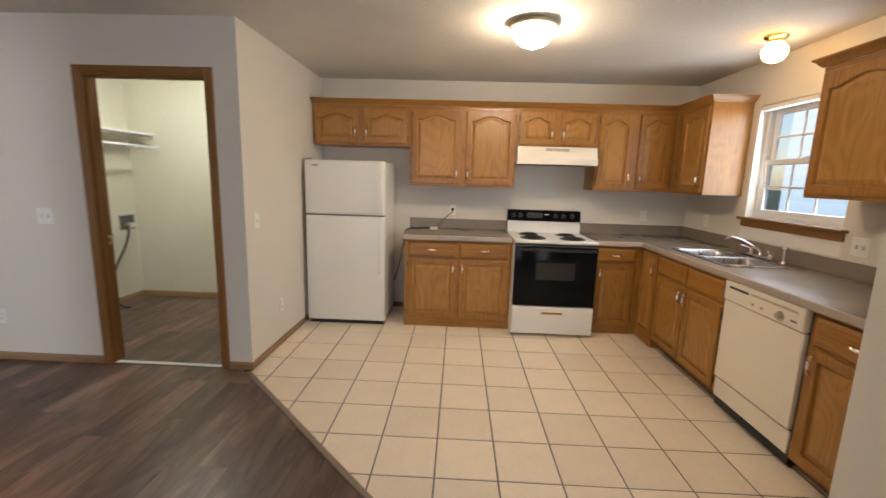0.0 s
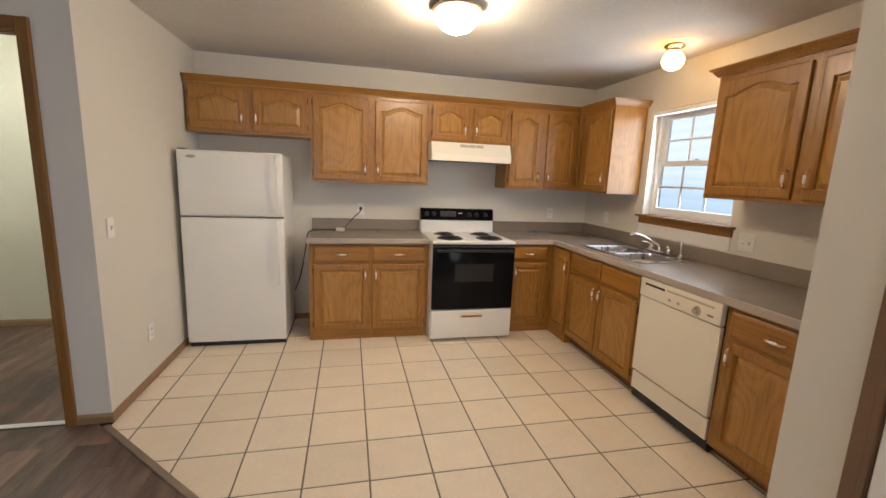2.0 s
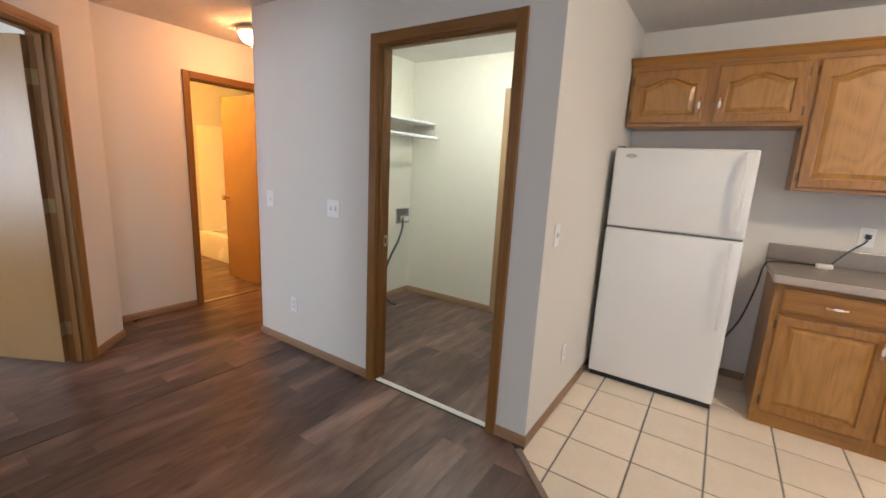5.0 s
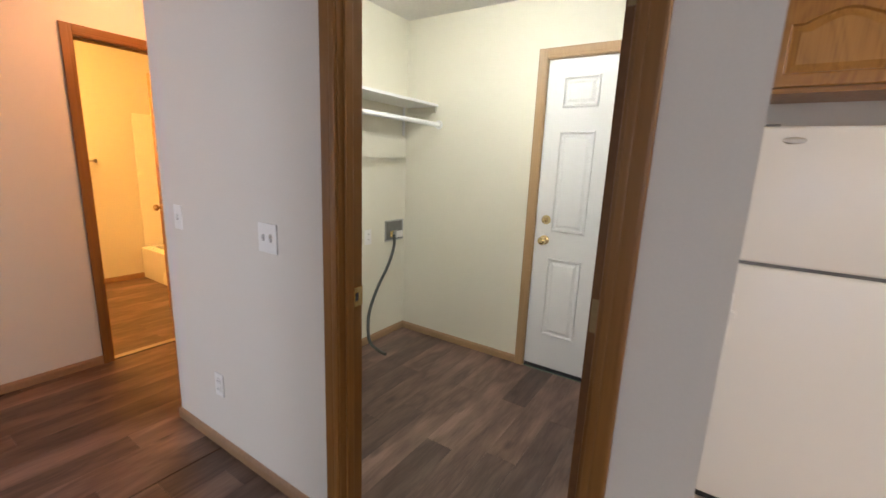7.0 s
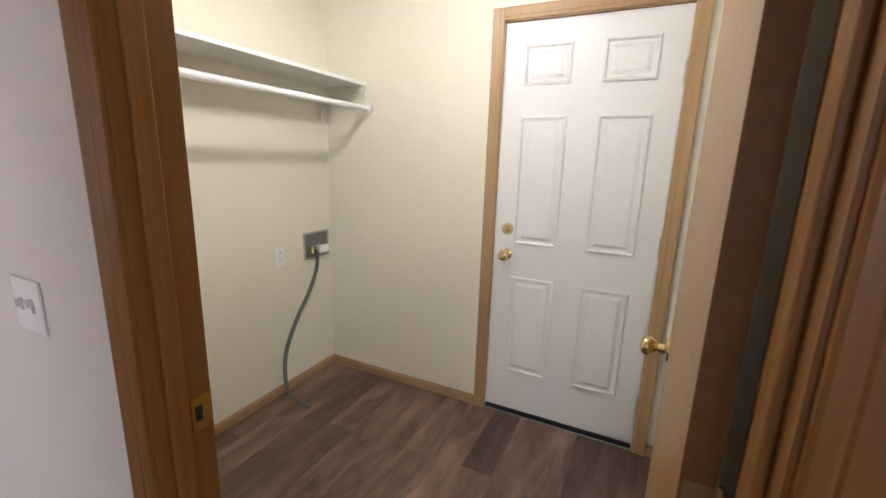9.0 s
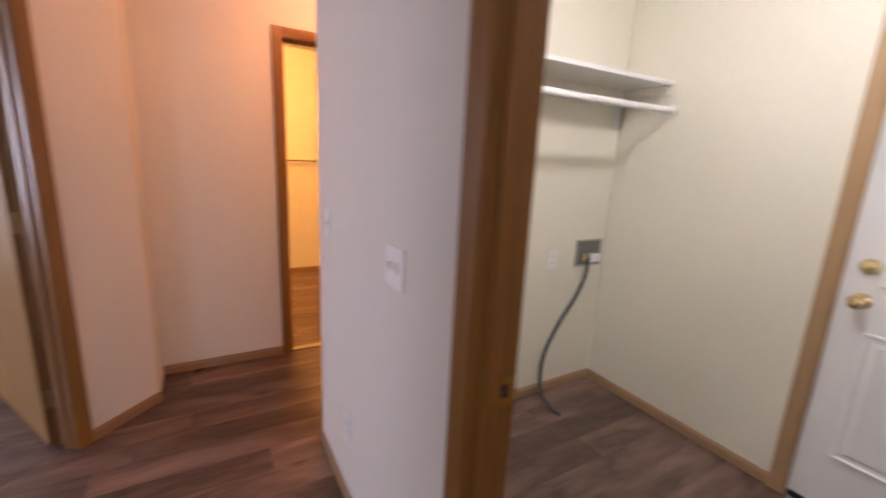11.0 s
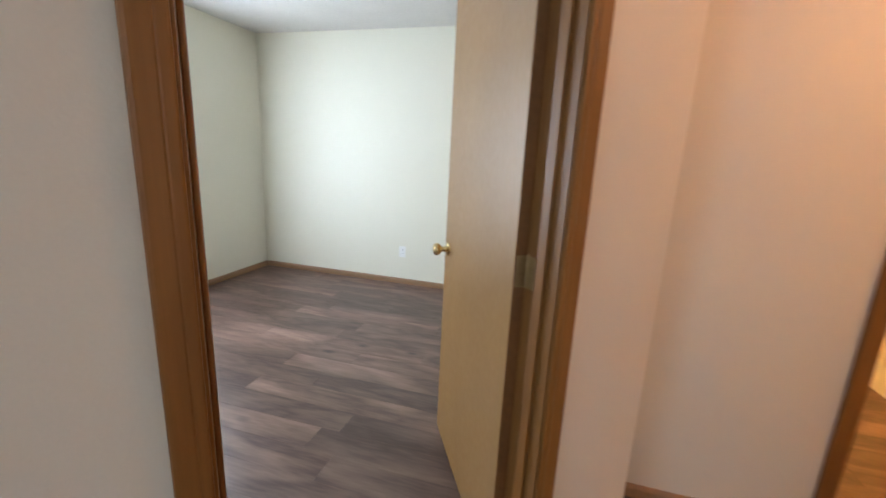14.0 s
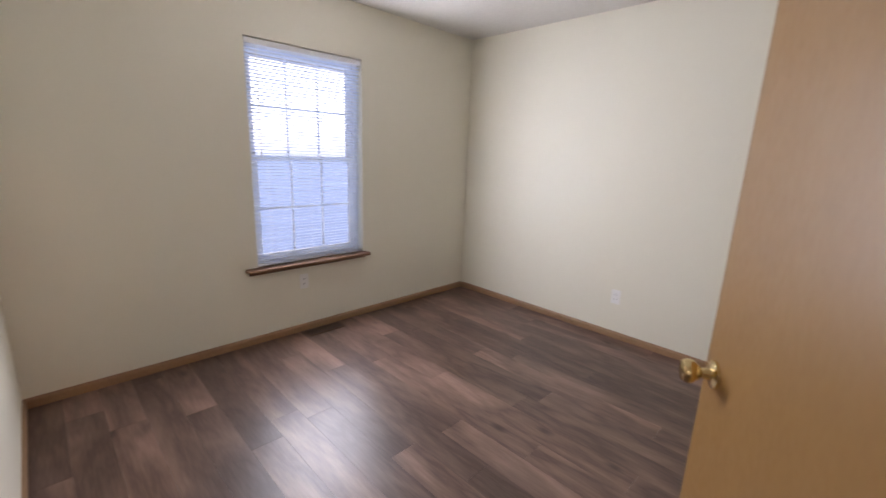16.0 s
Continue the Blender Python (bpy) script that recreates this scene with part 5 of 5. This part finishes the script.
# ---------------------------------------------------------------- bathroom
tb = thing("bathtub", pose(-6.499, 4.012, 0), "cream bathtub with matching wall surround", "bathtub")
TL = 1.94
bm = bmesh.new()
box(bm, 0, TL, 0.0, 0.05, 0.001, 0.345, bev=0.006)
box(bm, 0, TL, 0.05, 0.10, 0.30, 0.352, bev=0.010)
box(bm, 0, TL, 0.74, 0.828, 0.001, 0.352, bev=0.006)
box(bm, 0, 0.09, 0.10, 0.74, 0.001, 0.352)
box(bm, TL - 0.09, TL, 0.10, 0.74, 0.001, 0.352)
box(bm, 0.09, TL - 0.09, 0.05, 0.74, 0.03, 0.06)
part("basin", bm, M_TUB, tb)
part("surround", boxes((0.001, 0.014, 0.035, 0.828, 0.352, 1.79), bev=0.003), M_TUB, tb)
part("surround", boxes((0.0145, TL, 0.812, 0.828, 0.352, 1.79), bev=0.003), M_TUB, tb)
tr = thing("towel_bar", pose(-6.5, 3.36, 1.285, 0, 0, 90), "chrome towel bar on the bathroom wall", "towel bar")
bm = bmesh.new()
tube(bm, [(0.0, -0.05, 0), (0.32, -0.05, 0)], 0.008, 10)
part("bar", bm, M_CHROME, tr, smooth=True)
for x in (0.0, 0.32):
    part("post", boxes((x - 0.014, x + 0.014, -0.06, -0.0005, -0.02, 0.02), bev=0.004), M_CHROME, tr)

# ---------------------------------------------------------------- bedroom floor register
vg = thing("floor_vent", pose(-4.885, -1.100, 0.0005, 0, 0, 180), "brown metal floor register under the window", "vent")
part("frame", boxes((0, 0.30, -0.055, -0.045, 0, 0.006), (0, 0.30, 0.045, 0.055, 0, 0.006), (0, 0.012, -0.045, 0.045, 0, 0.006), (0.288, 0.30, -0.045, 0.045, 0, 0.006)), M_VENT, vg)
part("grid_back", boxes((0.012, 0.288, -0.045, 0.045, 0, 0.001)), M_DARK, vg)
for i in range(14):
    part("louvre", boxes((0.02 + i * 0.019, 0.026 + i * 0.019, -0.045, 0.045, 0.001, 0.005)), M_VENT, vg)

# ---------------------------------------------------------------- outside the windows
def backdrop(m, w, h, material, label):
    return solo("backdrop", boxes((-w / 2, w / 2, 0, 0.02, -1.0, h)), material, label, "backdrop", "structure", m)


backdrop(pose(-5.1, -5.2, 0, 0, 0, 0), 12, 5.0, outdoors("view_bedroom", (0.125, 0.16, 0.25), (1.0, 1.0, 1.0), 0.47, 3.0), "bright pale sky and neighbouring wall outside")
backdrop(pose(7.2, 3.3, 0, 0, 0, 90), 12, 5.0, outdoors("view_kitchen", (0.42, 0.56, 0.70), (0.74, 0.87, 1.0), 0.50, 0.92), "bright pale siding and sky outside")

# ---------------------------------------------------------------- floors, piece by piece
def clip(poly, halves):
    """The part of a convex polygon that lies where a*x + b*y <= c for every (a, b, c)."""
    for a, b, c in halves:
        out = []
        for p, q in zip(poly, poly[1:] + poly[:1]):
            dp, dq = a * p[0] + b * p[1] - c, a * q[0] + b * q[1] - c
            if dp <= 0:
                out.append(p)
            if dp * dq < 0:
                k = dp / (dp - dq)
                out.append((p[0] + k * (q[0] - p[0]), p[1] + k * (q[1] - p[1])))
        poly = out
        if len(poly) < 3:
            return []
    return poly


def slab(poly, z0, z1, bev):
    """A flat piece with a small chamfer round its top."""
    cx, cy = sum(p[0] for p in poly) / len(poly), sum(p[1] for p in poly) / len(poly)
    bm = bmesh.new()
    low = [bm.verts.new((x - cx, y - cy, z0)) for x, y in poly]
    top = [bm.verts.new((x - cx, y - cy, z1 - bev)) for x, y in poly]
    inn = []
    for x, y in poly:
        d = math.hypot(x - cx, y - cy)
        k = max(0.0, 1 - 1.3 * bev / max(d, 1e-3))
        inn.append(bm.verts.new(((x - cx) * k, (y - cy) * k, z1)))
    n = len(poly)
    for i in range(n):
        j = (i + 1) % n
        bm.faces.new((low[i], low[j], top[j], top[i]))
        bm.faces.new((top[i], top[j], inn[j], inn[i]))
    bm.faces.new(inn)
    return bm, cx, cy


TILE_LINE = 1.80     # x + y along the edge between planks and tiles


def planks(floor, x0, x1, y0, y1, halves, seed, width=0.152, length=1.22):
    rnd = random.Random(seed)
    x = math.floor(x0 / width) * width
    cache = {}
    while x < x1:
        y = y0 - rnd.random() * length
        while y < y1:
            a, b = max(x, x0), min(x + width, x1)
            c, d = max(y, y0), min(y + length, y1)
            g = 0.0003
            if b - a > 0.012 and d - c > 0.012:
                full = [(a + g, c + g), (b - g, c + g), (b - g, d - g), (a + g, d - g)]
                poly = clip(full, halves)
                if len(poly) >= 3:
                    key = (round(b - a, 4), round(d - c, 4)) if poly == full else None
                    if key and key in cache:
                        me = cache[key]
                        cx, cy = (a + b) / 2, (c + d) / 2
                    else:
                        bm, cx, cy = slab(poly, -0.006, 0.0, 0.0005)
                        me = mesh("plank", bm, M_PLANK)
                        if key:
                            cache[key] = me
                    ob = new("plank", me)
                    ob.location = (cx, cy, 0)
                    ob.parent = floor
            y += length
        x += width


def base_floor(name, x0, x1, y0, y1, label):
    return solo(name, boxes((x0, x1, y0, y1, -0.05, -0.0055)), M_SUB, label, "floor", "structure")


PL = "dark brown wood-look vinyl plank floor"
f = base_floor("floor_living", -4.52, 1.76, -3.6, 4.71, PL + " of living room and hall")
planks(f, -3.05, 1.76, -1.5, LF, [(1, 1, TILE_LINE - 0.02)], 3)
planks(f, -4.466, -3.05, 0.9, LB, [(-1, -1, 1.94)], 5)
planks(f, -4.466, -4.06, 2.20, 2.45, [(1, 1, -1.94)], 6)
planks(f, -3.05, 1.76, -3.6, -1.5, [], 4, width=0.304, length=2.2)
f = base_floor("floor_laundry", -3.45, KL - 0.04, LF + 0.001, LB, PL + " of the laundry")
f.location.z = 0.0004
planks(f, -3.325, KL - 0.115, LF + 0.05, LB, [], 7)
f = base_floor("floor_bedroom", -6.8, -3.06, -1.3, 2.28, PL + " of the bedroom")
f.location.z = -0.0004
planks(f, -6.695, -3.20, -1.183, 2.17, [(1, 1, -1.94)], 9)
f = base_floor("floor_bathroom", -6.6, -4.52, 2.289, 4.95, PL + " of the bathroom")
planks(f, -6.5, -4.52, 2.29, 4.04, [], 11)

ft = solo("floor_kitchen", boxes((-1.2, 2.86, -0.1, 4.7, -0.004, 0.0)), M_GROUT, "cream ceramic tile floor with dark grout joints", "floor", "structure")
bmf, cxf, cyf = slab(clip([(KL, -0.1), (KX, -0.1), (KX, KB), (KL, KB)], [(-1, -1, -TILE_LINE)]), -0.005, 0.0015, 0.0005)
for v in bmf.verts:
    v.co.x += cxf
    v.co.y += cyf
_old = ft.data
ft.data = mesh("floor_kitchen", bmf, M_GROUT)
bpy.data.meshes.remove(_old)
TP, TX, TY = 0.312, 0.263, 2.602      # pitch, and one grout crossing
_cache = {}
for i in range(-6, 10):
    for j in range(-10, 7):
        g = 0.0045
        a, c = TX + i * TP + g, TY + j * TP + g
        b, d = a + TP - 2 * g, c + TP - 2 * g
        full = [(a, c), (b, c), (b, d), (a, d)]
        poly = clip(full, [(-1, 0, -KL), (1, 0, 2.17 if c > 1.60 else 1.76), (0, 1, KB), (-1, -1, -TILE_LINE - 0.02), (0, -1, 0.1)])
        if len(poly) < 3:
            continue
        if poly == full and "full" in _cache:
            me, cx, cy = _cache["full"], (a + b) / 2, (c + d) / 2
        else:
            bm, cx, cy = slab(poly, 0.0, 0.005, 0.002)
            me = mesh("tile", bm, M_TILE)
            if poly == full:
                _cache["full"] = me
        ob = new("tile", me)
        ob.location = (cx, cy, 0)
        ob.rotation_euler = (random.uniform(-0.001, 0.001), random.uniform(-0.001, 0.001), 0)
        ob.parent = ft
